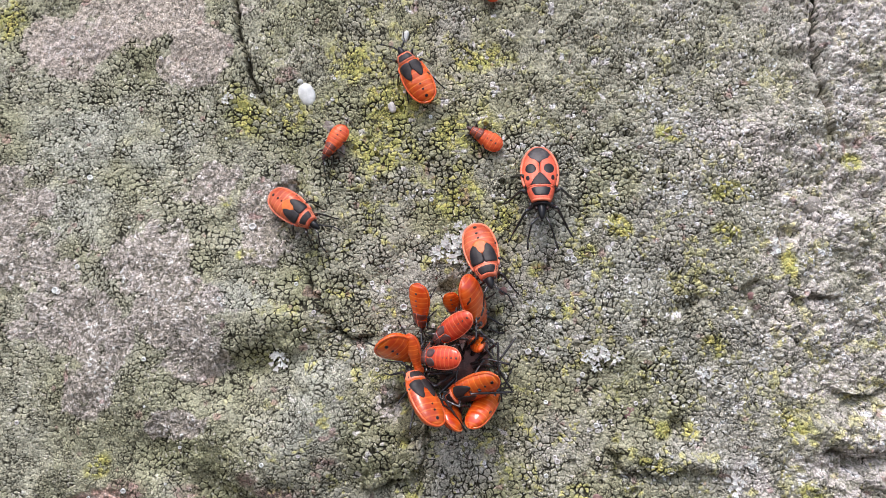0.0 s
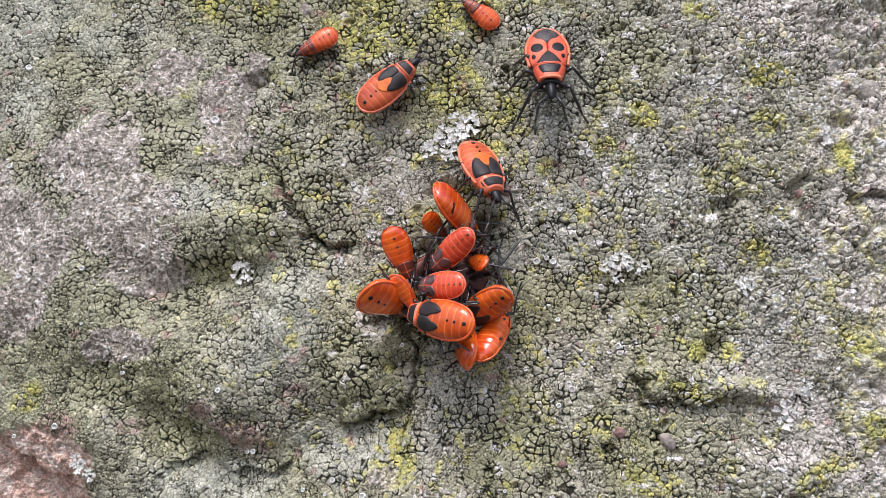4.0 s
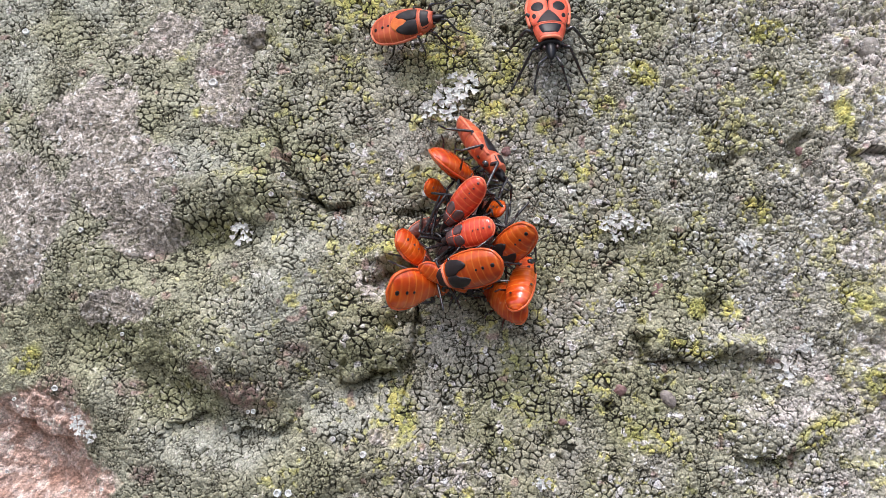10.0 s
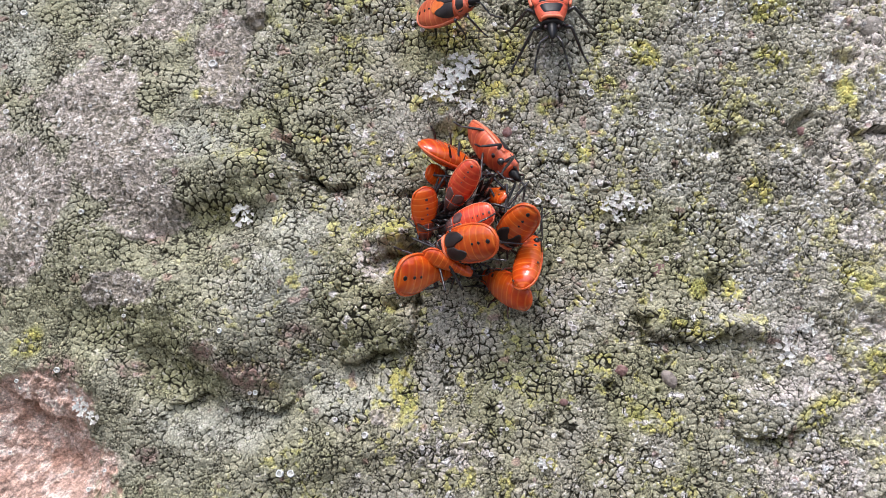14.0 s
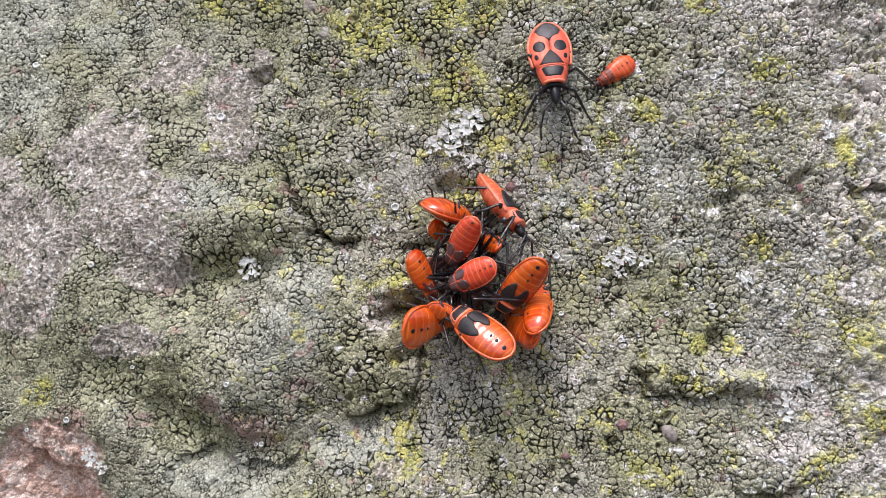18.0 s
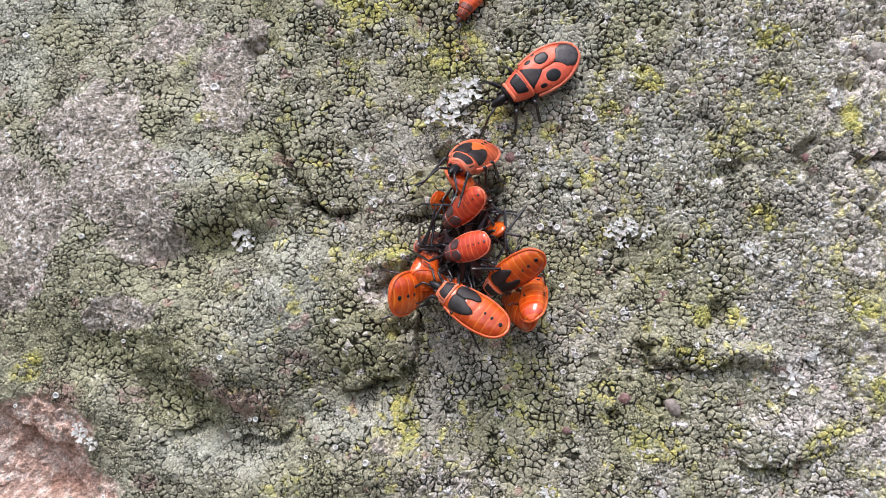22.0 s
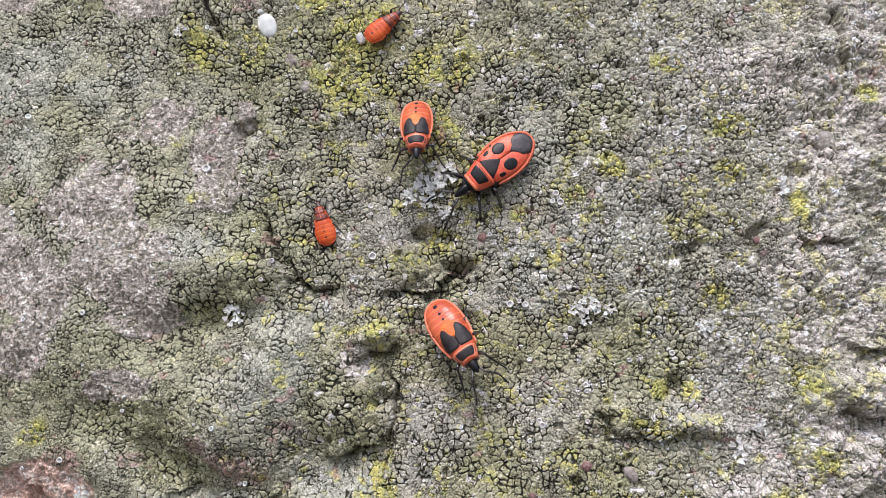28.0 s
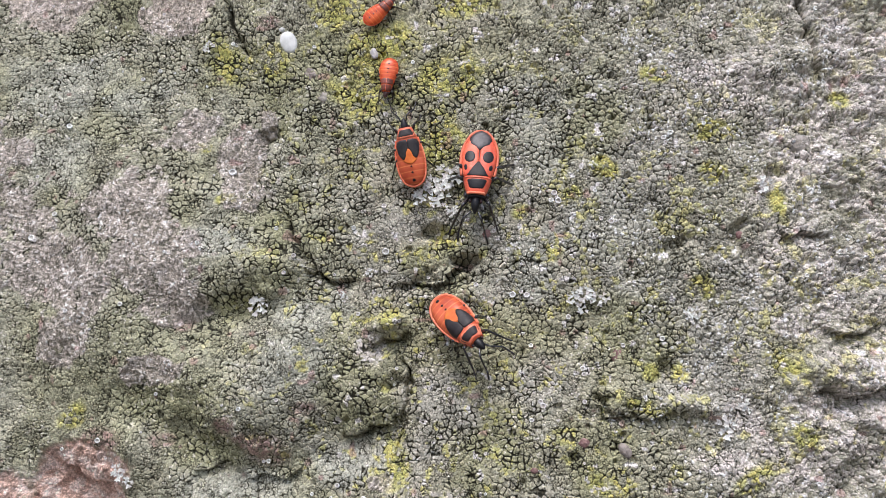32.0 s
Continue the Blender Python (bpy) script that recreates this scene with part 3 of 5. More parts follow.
    tint = mix(tint, (0.78, 0.77, 0.74), smooth_step(chance3, 0.88, 0.96) * smooth_step(fractal(gx, gz, 5, 54, 3), -0.2, 0.5) * (0.35 + 0.5 * smooth_step(gx, -5, 35)))
    tint = mix(tint, (0.72, 0.71, 0.69), 0.85 * smooth_step(fractal(gx, gz, 1.3, 58, 3, 0.6), 0.9, 1.05) * smooth_step(gx, -30, -5))
    tint = mix(tint, (0.36, 0.22, 0.20), 0.55 * smooth_step(fractal(gx, gz, 1.7, 55, 2), 0.9, 1.1))
    tint *= (0.94 + 0.12 * chance)[..., None] * (0.92 + 0.16 * chance2)[..., None] * (0.82 + 0.36 * chance3)[..., None]
    pale_edge = smooth_step(edge, 0.10, 0.16) * (1 - smooth_step(edge, 0.2, 0.4)) * thick * (1 - loose)
    tint *= (1 + 0.16 * pale_edge)[..., None]
    tint *= (1 - 0.08 * np.exp(-((gx + 4 + 8 * wob) / 22) ** 2) - 0.05 * smooth_step(-gx, 5, 20))[..., None]
    stone = np.zeros(gx.shape + (3,)) + np.array((0.50, 0.365, 0.295))
    stone = mix(stone, (0.66, 0.545, 0.475), smooth_step(fractal(gx, gz, 0.9, 56, 3), -0.1, 0.6))
    stone = mix(stone, (0.33, 0.20, 0.145), smooth_step(fractal(gx, gz, 2.2, 57, 3), 0.25, 0.85) * 0.7)
    stone *= (0.7 + 0.6 * chance3)[..., None] * (0.85 + 0.3 * chance2)[..., None]
    tint = tint * thick[..., None] + stone * (1 - thick[..., None])
    return out, tint, parting


def rock_face():
    # finer in the middle, where the view stays
    xs = np.concatenate([np.arange(-68, -51, 0.15), np.arange(-51, 53, 0.09), np.arange(53, 61, 0.15)])
    zs = np.concatenate([np.arange(-32, -25, 0.14), np.arange(-25, 41, 0.09), np.arange(41, 57.5, 0.14)])
    gx, gz = np.meshgrid(xs, zs)
    gx, gz = gx + 0.035 * value_noise(gx, gz, 0.31, 71), gz + 0.035 * value_noise(gx, gz, 0.29, 72)
    blocks = [crust_block(gx[k:k + 24], gz[k:k + 24]) for k in range(0, len(zs), 24)]
    out = np.concatenate([b[0] for b in blocks])
    tint = np.concatenate([b[1] for b in blocks])
    parting = np.concatenate([b[2] for b in blocks])
    margin = np.minimum(np.minimum(gx + 68, 61 - gx), np.minimum(gz + 32, 57.5 - gz))
    out = out * smooth_step(margin, 0, 2) - 9 * (1 - smooth_step(margin, 0, 2.5))
    rows, cols = gx.shape
    co = np.stack([gx * MM, -out * MM, gz * MM], -1).reshape(-1, 3).astype(np.float32)
    k = np.arange(rows * cols).reshape(rows, cols)
    quads = np.stack([k[:-1, :-1], k[:-1, 1:], k[1:, 1:], k[1:, :-1]], -1).reshape(-1, 4)
    me = bpy.data.meshes.new("rock_face")
    me.vertices.add(len(co))
    me.vertices.foreach_set("co", co.ravel())
    me.loops.add(quads.size)
    me.loops.foreach_set("vertex_index", quads.ravel().astype(np.int32))
    me.polygons.add(len(quads))
    me.polygons.foreach_set("loop_start", (np.arange(len(quads)) * 4).astype(np.int32))
    me.update(calc_edges=True)
    me.shade_smooth()
    rgba = np.ones((len(co), 4), np.float32)
    rgba[:, :3] = np.clip(tint * (1.15, 1.085, 1.09), 0.01, 0.85).reshape(-1, 3)
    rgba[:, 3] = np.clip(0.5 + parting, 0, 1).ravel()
    layer = me.color_attributes.new("tint", "FLOAT_COLOR", "POINT")
    layer.data.foreach_set("color", rgba.ravel())
    me.materials.append(CRUST)
    ob = new("rock_face", me)
    return tagged(ob, "weathered stone face covered in grey-green and yellow lichen crust", "rock", kind="structure")


rock_face()


def surface(x, z):
    """mm out of the face at one place, with the crust's mean thickness."""
    return float(relief(np.array([x * 1.0]), np.array([z * 1.0]))[0]) + 0.35


def slab(name, low, high, material, label, category):
    bm = bmesh.new()
    bmesh.ops.create_cube(bm, size=1.0)
    for v in bm.verts:
        v.co = Vector([low[k] + (v.co[k] + 0.5) * (high[k] - low[k]) for k in range(3)])
    bmesh.ops.bevel(bm, geom=bm.edges[:], offset=0.01, segments=2, affect="EDGES")
    me = bpy.data.meshes.new(name)
    bm.to_mesh(me)
    bm.free()
    me.materials.append(material)
    return tagged(new(name, me), label, category, kind="structure")


slab("stone_wall", (-1.4, 0.008, -0.95), (1.4, 0.5, 1.1), STONE, "rough grey stone block behind the lichen crust", "rock")
slab("ground", (-60, -60, -1.0), (60, 60, -0.9), EARTH, "damp brown soil at the foot of the stone", "ground")


# ---- what grows and lies on the stone ----
def face_pose(x, z, lift=0.0, turn=0.0):
    """A pose with its own z out of the stone face, on the surface at x, z (mm)."""
    a = radians(turn)
    return Matrix(((math.cos(a), math.sin(a), 0, x * MM), (0, 0, -1, -(surface(x, z) + lift) * MM), (-math.sin(a), math.cos(a), 0, z * MM), (0, 0, 0, 1)))


def cup_mesh(seed, around=18):
    """A lichen fruit: a flat disc in a thick pale uneven rim, 1 mm across."""
    rng = random.Random(seed)
    wob = [1 + rng.uniform(-0.1, 0.1) for _ in range(around)]
    rings = [(0.0, 0.10), (0.30, 0.10), (0.33, 0.16), (0.40, 0.22), (0.48, 0.19), (0.52, 0.08), (0.5, -0.25)]
    verts, faces = [(0, 0, rings[0][1] * MM)], []
    for r, h in rings[1:]:
        for k in range(around):
            a = 2 * math.pi * k / around
            verts.append((r * wob[k] * math.cos(a) * MM, r * wob[k] * math.sin(a) * MM, h * MM * (0.9 + 0.2 * wob[k - 3])))
    for k in range(around):
        faces.append((0, 1 + k, 1 + (k + 1) % around))
        for i in range(len(rings) - 2):
            a, b = 1 + i * around + k, 1 + i * around + (k + 1) % around
            faces.append((a, a + around, b + around, b))
    me = bpy.data.meshes.new("lichen_cup")
    me.from_pydata(verts, [], faces)
    me.materials.append(DISC)
    me.materials.append(DISCDARK)
    me.shade_smooth()
    for p in me.polygons:
        if max(math.hypot(me.vertices[v].co.x, me.vertices[v].co.y) for v in p.vertices) < 0.36 * MM * 1.02:
            p.material_index = 1
    return me


CUPS = [cup_mesh(k) for k in range(4)]
CUP_SPOTS = [(14.7, 17.2, 0.7), (15.2, 16.2, 0.78), (14.35, 16.3, 0.6), (15.0, 16.75, 0.4), (-6.4, 10.3, 0.85), (-6.7, 16.2, 0.6), (9.4, 4.7, 0.75), (11.1, 4.6, 0.7), (10.4, 5.0, 0.5), (17.6, -4.3, 0.6), (17.7, -5.0, 0.45),
             (12.8, -8.7, 0.65), (12.5, -8.2, 0.5), (-17.1, -23.2, 0.75), (-16.0, -23.2, 0.7), (-8.5, -19.4, 0.65), (9.2, -22.5, 0.6), (27.2, -0.8, 0.6), (21.6, 13.5, 0.65),
             (16.1, 1.9, 0.6), (20.4, 13.9, 0.5), (-17.4, 9.5, 0.55), (-10.5, 13.4, 0.55), (-29.5, 11.2, 0.5), (-41.5, -12.8, 0.6), (-49.0, 15.5, 0.6), (-48.6, 27.6, 0.7), (-52.0, 12.5, 0.8),
             (-26.2, 20.8, 0.9), (-18.6, -8.0, 0.4), (28.4, 24.0, 0.6), (29.2, 24.6, 0.6), (28.6, 23.4, 0.45)]


def lichen_cups():
    rng = random.Random(77)
    rows = list(CUP_SPOTS)
    for _ in range(150):
        rows.append((rng.uniform(-58, 50), rng.uniform(-26, 48), rng.choice((0.28, 0.34, 0.4, 0.5))))
    for k, (x, z, size) in enumerate(rows):
        ob = new("lichen_cup", CUPS[k % 4])
        ob.matrix_world = face_pose(x, z, 0.12 * size, rng.uniform(0, 360)) @ pose(0, 0, 0, rng.uniform(-14, 14), rng.uniform(-14, 14), 0) @ Matrix.Diagonal((size, size, size, 1))
        tagged(ob, "pale ring-shaped lichen fruit on the crust", "lichen", "lichen cups")


lichen_cups()


def lobe_mesh(seed):
    """One lobe of a leafy lichen, 1 mm long: it widens outwards and forks into blunt fingers, with a turned-up edge."""
    rng = random.Random(seed)
    outline = []
    fingers = 3
    for side in (-1, 1):
        half = [(0.0, 0.16), (0.3, 0.24 + rng.uniform(0, 0.06)), (0.55, 0.36 + rng.uniform(0, 0.08)), (0.75, 0.46 + rng.uniform(-0.05, 0.08))]
        outline.append([(side * w, y) for y, w in half])
    tips = []
    for k in range(fingers):
        mid = -0.36 + 0.36 * k
        reach = rng.uniform(0.85, 1.1)
        tips += [(mid - 0.15, reach - 0.08), (mid, reach), (mid + 0.15, reach - 0.08), (mid + 0.18, 0.80 + rng.uniform(-0.08, 0.06))]
    ring = outline[0] + tips[:-1] + outline[1][::-1]
    n = len(ring)
    cx, cy = 0.0, 0.5
    verts, faces = [(cx * MM, cy * MM, 0.05 * MM)], []
    for f, h in ((0.55, 0.07), (0.9, 0.13), (1.0, 0.16), (0.97, 0.08), (0.5, -0.08)):
        for k, (x, y) in enumerate(ring):
            lift = h + 0.06 * math.sin(k * 1.7 + seed) * f
            verts.append(((cx + (x - cx) * f) * MM, (cy + (y - cy) * f) * MM, lift * MM))
    for k in range(n):
        faces.append((0, 1 + (k + 1) % n, 1 + k))
        for i in range(4):
            a, b = 1 + i * n + k, 1 + i * n + (k + 1) % n
            faces.append((a, b, b + n, a + n))
    me = bpy.data.meshes.new("lobe")
    me.from_pydata(verts, [], faces)
    me.materials.append(LEAFY)
    me.shade_smooth()
    return me


LOBES = [lobe_mesh(k) for k in range(5)]


def rosette(x, z, size, lobes, seed, spread=360.0):
    rng = random.Random(seed)
    root = new("leafy_lichen")
    root.empty_display_size = 0.001
    root.matrix_world = face_pose(x, z, 0.3)
    tagged(root, "whitish leafy lichen rosette with forked lobes", "lichen", "leafy lichens")
    for k in range(2 * lobes + 6):
        ob = new("lobe", LOBES[rng.randrange(5)])
        ob.parent = root
        s = size * rng.uniform(0.26, 0.55)
        out = size * rng.uniform(-0.1, 0.85) * MM
        a = spread * k / lobes + rng.uniform(-50, 50)
        ob.matrix_local = pose(0, 0, 0.0, 0, 0, a) @ pose(0, out, rng.uniform(-0.1, 0.25) * MM, rng.uniform(-6, 16), rng.uniform(-10, 10), 0) @ Matrix.Diagonal((s, s, s, 1))


for spot in ((1.8, 19.9, 1.6, 10, 1), (-0.1, 18.6, 1.2, 9, 2), (-1.8, 17.4, 1.3, 9, 3), (0.2, 16.7, 1.4, 9, 4), (2.2, 15.1, 0.9, 6, 5), (0.9, 18.4, 1.0, 6, 6), (-21.8, 4.0, 1.5, 10, 7),
             (16.6, 4.2, 0.9, 6, 8), (18.2, 4.4, 1.2, 8, 9), (19.9, 3.8, 1.0, 7, 10), (17.6, 2.8, 0.8, 5, 11), (30.6, 2.1, 1.0, 6, 12), (31.4, 1.4, 0.9, 5, 13),
             (-38.6, -16.6, 1.0, 8, 14), (-37.6, -17.6, 0.8, 6, 15), (40.0, 17.4, 1.2, 9, 16), (36.4, -8.6, 0.9, 7, 17), (34.3, -11.2, 1.2, 8, 18), (-30.6, 38.2, 0.9, 6, 19),
             (9.6, 10.6, 0.7, 5, 20), (-8.4, 7.6, 0.7, 6, 21), (-11.5, 4.6, 0.7, 5, 22), (24.5, 37.0, 0.8, 6, 23), (9.4, -22.2, 0.9, 6, 24)):
    rosette(*spot)


def grit(name, x, z, size, material, label, seed, turn=0.0, lift=0.0, bumpy=0.22):
    """A grain, scale or pebble: an uneven flattened ball, size in mm (across, along, high)."""
    v, f = [], []
    rings, around = 14, 20
    for i in range(rings + 1):
        a = math.pi * i / rings
        for k in range(around):
            b = 2 * math.pi * k / around
            p = Vector((math.sin(a) * math.cos(b), math.sin(a) * math.sin(b), math.cos(a)))
            s = 1 + bumpy * noise.noise(p * 1.6 + Vector((seed, 0, 0))) + 0.4 * bumpy * noise.noise(p * 4.5 + Vector((0, seed, 0)))
            v.append((p.x * s * size[0] / 2 * MM, p.y * s * size[1] / 2 * MM, p.z * s * size[2] / 2 * MM))
    for i in range(rings):
        for k in range(around):
            a, b = i * around + k, i * around + (k + 1) % around
            f.append((a, a + around, b + around, b))
    ob = linked(name, v, f, material)
    ob.matrix_world = face_pose(x, z, lift - size[2] * 0.26, turn)
    return tagged(ob, label, "debris")


grit("scale_shell", -19.8, 38.9, (2.3, 3.3, 0.8), PALEWAX, "smooth white oval insect scale on the stone", 3, -20, 0.1, 0.04)
grit("white_crumb", -20.8, 40.8, (0.8, 0.7, 0.6), PALEWAX, "small white crumb beside the oval scale", 5, 10, 0.1)
grit("white_flake", -8.2, 36.8, (0.9, 1.6, 0.6), PALEWAX, "white angular mineral flake on yellow lichen", 7, -15, 0.2, 0.3)
grit("pebble", 22.3, -13.9, (1.4, 2.0, 1.0), GRIT, "pale grey oval grain stuck in the crust", 9, -35, 0.1)
grit("pebble", 17.5, -13.0, (1.3, 1.2, 0.9), GARNET, "dull red mineral grain in the crust", 11)
grit("pebble", 11.6, -16.2, (0.9, 0.8, 0.7), GARNET, "small dull red mineral grain", 13)
grit("pebble", 44.8, 22.9, (2.4, 2.3, 0.8), GRIT, "round flat grey grain set in the stone", 15)
grit("pebble", 36.2, -8.8, (1.1, 1.2, 0.9), PALEWAX, "small white grain on the crust", 17)
grit("pebble", 21.9, -2.7, (1.5, 2.0, 0.5), GARNET, "flat brownish grain in the crust", 19, 10, -0.15)
grit("pebble", 37.0, 11.6, (1.1, 1.0, 0.8), GARNET, "dull red grain in a hollow of the stone", 25)
grit("pebble", -21.9, 26.5, (1.8, 1.5, 1.2), GRIT, "grey grain sitting in a small hole", 27, 30, 0.1, 0.4)
grit("pebble", -15.0, 31.0, (2.2, 1.5, 0.7), GRIT, "dark grey chip in the crust", 29, 15, -0.1, 0.6)
grit("pebble", -16.6, 34.2, (1.7, 1.5, 0.8), GRIT, "dark grey knob in the crust", 31, 70, -0.1, 0.6)
grit("pebble", 6.3, 12.4, (1.2, 1.1, 0.6), GARNET, "reddish brown grain in the crust", 33)
grit("white_flake", -6.6, 46.9, (1.0, 1.6, 0.7), PALEWAX, "small white flake on the lichen", 35, 10, 0.2, 0.3)


# ---- the insects ----
def profile(points):
    ys, vs = zip(*points)

    def at(y):
        return sum(float(np.interp(y + d, ys, vs)) for d in (-0.03, -0.01, 0.01, 0.03)) / 4

    return at


NYMPH = dict(
    wide=profile([(-0.5, 0.0), (-0.48, 0.10), (-0.43, 0.165), (-0.34, 0.215), (-0.2, 0.245), (-0.05, 0.245), (0.1, 0.22), (0.22, 0.18), (0.32, 0.135), (0.38, 0.11)]),
    top=profile([(-0.5, 0.0), (-0.46, 0.05), (-0.36, 0.085), (-0.2, 0.11), (0.0, 0.12), (0.2, 0.115), (0.32, 0.09), (0.38, 0.06)]),
    low=profile([(-0.5, 0.0), (-0.46, 0.06), (-0.36, 0.11), (-0.15, 0.135), (0.1, 0.12), (0.38, 0.06)]))
SLENDER = dict(NYMPH, wide=profile([(-0.5, 0.0), (-0.48, 0.12), (-0.43, 0.19), (-0.34, 0.235), (-0.22, 0.245), (-0.1, 0.215), (0.02, 0.16), (0.12, 0.125), (0.22, 0.11), (0.32, 0.095), (0.38, 0.085)]))
YOUNG = dict(NYMPH, wide=profile([(-0.5, 0.0), (-0.48, 0.11), (-0.43, 0.175), (-0.34, 0.225), (-0.22, 0.245), (-0.1, 0.235), (0.02, 0.2), (0.12, 0.17), (0.22, 0.148), (0.32, 0.115), (0.38, 0.1)]))
ADULT = dict(
    wide=profile([(-0.5, 0.045), (-0.48, 0.09), (-0.42, 0.15), (-0.32, 0.208), (-0.2, 0.236), (-0.08, 0.23), (0.04, 0.208), (0.12, 0.182), (0.2, 0.152), (0.28, 0.117), (0.31, 0.105)]),
    top=profile([(-0.5, 0.015), (-0.44, 0.035), (-0.3, 0.055), (-0.1, 0.075), (0.08, 0.092), (0.2, 0.086), (0.31, 0.065)]),
    low=profile([(-0.5, 0.0), (-0.42, 0.06), (-0.2, 0.11), (0.1, 0.11), (0.31, 0.06)]))


def back(form, x, y):
    """Height of the insect's back over its middle plane, in body lengths."""
    return form["top"](y) * max(0.0, 1 - min(1.0, abs(x) / form["wide"](y)) ** 2.8) ** 0.62


def loft(form, y0, y1, rings=84, around=26, segments=8):
    verts, faces, rim = [], [], []
    for i in range(rings):
        y = y0 + (y1 - y0) * i / (rings - 1)
        beat = math.cos(2 * math.pi * segments * (i / (rings - 1))) if segments else 0
        for k in range(around):
            a = 2 * math.pi * k / around
            c, s = math.cos(a), math.sin(a)
            x = form["wide"](y) * math.copysign(abs(c) ** 0.9, c)
            z = back(form, x, y) * 0.985 if s >= 0 else -form["low"](y) * abs(s) ** 0.85
            swell = 1 + 0.010 * beat
            verts.append((x * (1 + 0.003 * beat), y, z * swell - 0.0))
            rim.append(max(0.0, -beat) ** 12 * 0.85)
    for i in range(rings - 1):
        for k in range(around):
            a, b = i * around + k, i * around + (k + 1) % around
            faces.append((a, b, b + around, a + around))
    faces.append(tuple(range(around))[::-1])
    faces.append(tuple((rings - 1) * around + k for k in range(around)))
    return verts, faces, rim


def patch(form, outline, lift, rings=6, dense=4):
    """A plate that follows the back: outline in body lengths, lifted off it, with an edge that turns down."""
    pts = []
    for (ax, ay), (bx, by) in zip(outline, outline[1:] + outline[:1]):
        for k in range(dense):
            pts.append((ax + (bx - ax) * k / dense, ay + (by - ay) * k / dense))
    n = len(pts)
    pts = [((pts[i - 1][0] + 2 * pts[i][0] + pts[(i + 1) % n][0]) / 4, (pts[i - 1][1] + 2 * pts[i][1] + pts[(i + 1) % n][1]) / 4) for i in range(n)]
    cx, cy = sum(p[0] for p in pts) / n, sum(p[1] for p in pts) / n
    verts = [(cx, cy, back(form, cx, cy) + lift)]
    faces = []
    for r in range(1, rings + 1):
        f = r / rings
        for x, y in pts:
            px, py = cx + (x - cx) * f, cy + (y - cy) * f
            drop = lift * (1 if r < rings else 0.55)
            verts.append((px, py, back(form, px, py) + drop))
    for x, y in pts:
        verts.append((x, y, back(form, x, y) - 0.008))
    for k in range(n):
        faces.append((0, 1 + k, 1 + (k + 1) % n))
        for r in range(rings):
            a, b = 1 + r * n + k, 1 + r * n + (k + 1) % n
            faces.append((a, a + n, b + n, b))
    return verts, faces


def mirrored(outline):
    return [(-x, y) for x, y in outline[::-1]]


def oval(cx, cy, rx, ry, turn=0.0, n=9):
    c, s = math.cos(radians(turn)), math.sin(radians(turn))
    return [(cx + rx * math.cos(a) * c - ry * math.sin(a) * s, cy + rx * math.cos(a) * s + ry * math.sin(a) * c)
            for a in (2 * math.pi * k / n for k in range(n))]


def tube(path, radii, around=7):
    """A bent limb with its own thickness at each point and round ends."""
    path = [Vector(p) for p in path]
    verts, faces = [], []
    for i, p in enumerate(path):
        ahead = (path[min(i + 1, len(path) - 1)] - path[max(i - 1, 0)]).normalized()
        side = ahead.cross(Vector((0.13, 0.21, 1))).normalized()
        up = side.cross(ahead)
        for k in range(around):
            a = 2 * math.pi * k / around
            verts.append(p + (side * math.cos(a) + up * math.sin(a)) * radii[i])
    for i in range(len(path) - 1):
        for k in range(around):
            a, b = i * around + k, i * around + (k + 1) % around
            faces.append((a, b, b + around, a + around))
    faces.append(tuple(range(around))[::-1])
    faces.append(tuple((len(path) - 1) * around + k for k in range(around)))
    return [tuple(v) for v in verts], faces


def limb(joints, radii):
    """Points along a jointed limb, thicker in the middle of each piece and pinched at the joints."""
    path, thick = [], []
    for (a, b), r in zip(zip(joints, joints[1:]), radii):
        for f, k in ((0.0, 0.75), (0.12, 0.95), (0.5, 1.0), (0.85, 0.85), (0.97, 0.7)):
            path.append(tuple(Vector(a).lerp(Vector(b), f)))
            thick.append(r * k)
    path.append(joints[-1])
    thick.append(radii[-1] * 0.4)
    return path, thick


def ball(centre, size, taper=0.0, rings=12, around=16):
    verts, faces = [], []
    for i in range(rings + 1):
        a = math.pi * i / rings
        y = -math.cos(a)
        r = math.sin(a) * (1 - taper * (y + 1) / 2)
        for k in range(around):
            b = 2 * math.pi * k / around
            verts.append((centre[0] + size[0] * r * math.cos(b), centre[1] + size[1] * y, centre[2] + size[2] * r * math.sin(b)))
    for i in range(rings):
        for k in range(around):
            a, b = i * around + k, i * around + (k + 1) % around
            faces.append((a, b, b + around, a + around))
    return verts, faces


class Maker:
    """Builds the parts of one insect of a given length (mm) under its Empty."""

    def __init__(self, name, length, label, slim=1.0):
        self.slim = slim
        self.root = new(name)
        self.root.empty_display_size = 0.002
        tagged(self.root, label, "insect", "firebugs on the stone")
        self.k = length * MM

    def part(self, name, shape, material, parent=None, label="", rim=None, at=(0, 0, 0)):
        verts, faces = shape[0], shape[1]
        verts = [((x - at[0]) * self.k * self.slim, (y - at[1]) * self.k, (z - at[2]) * self.k) for x, y, z in verts]
        ob = linked(name, verts, faces, material, parent or self.root, label)
        ob.location = (at[0] * self.k * self.slim, at[1] * self.k, at[2] * self.k)
        if rim:
            layer = ob.data.attributes.new("ring", "FLOAT", "POINT")
            layer.data.foreach_set("value", rim)
        return ob


LEGS = [(0.24, 0.36, 0.50, 0.57, 0.20), (0.12, 0.12, 0.08, 0.05, 0.27), (0.0, -0.12, -0.28, -0.36, 0.24)]


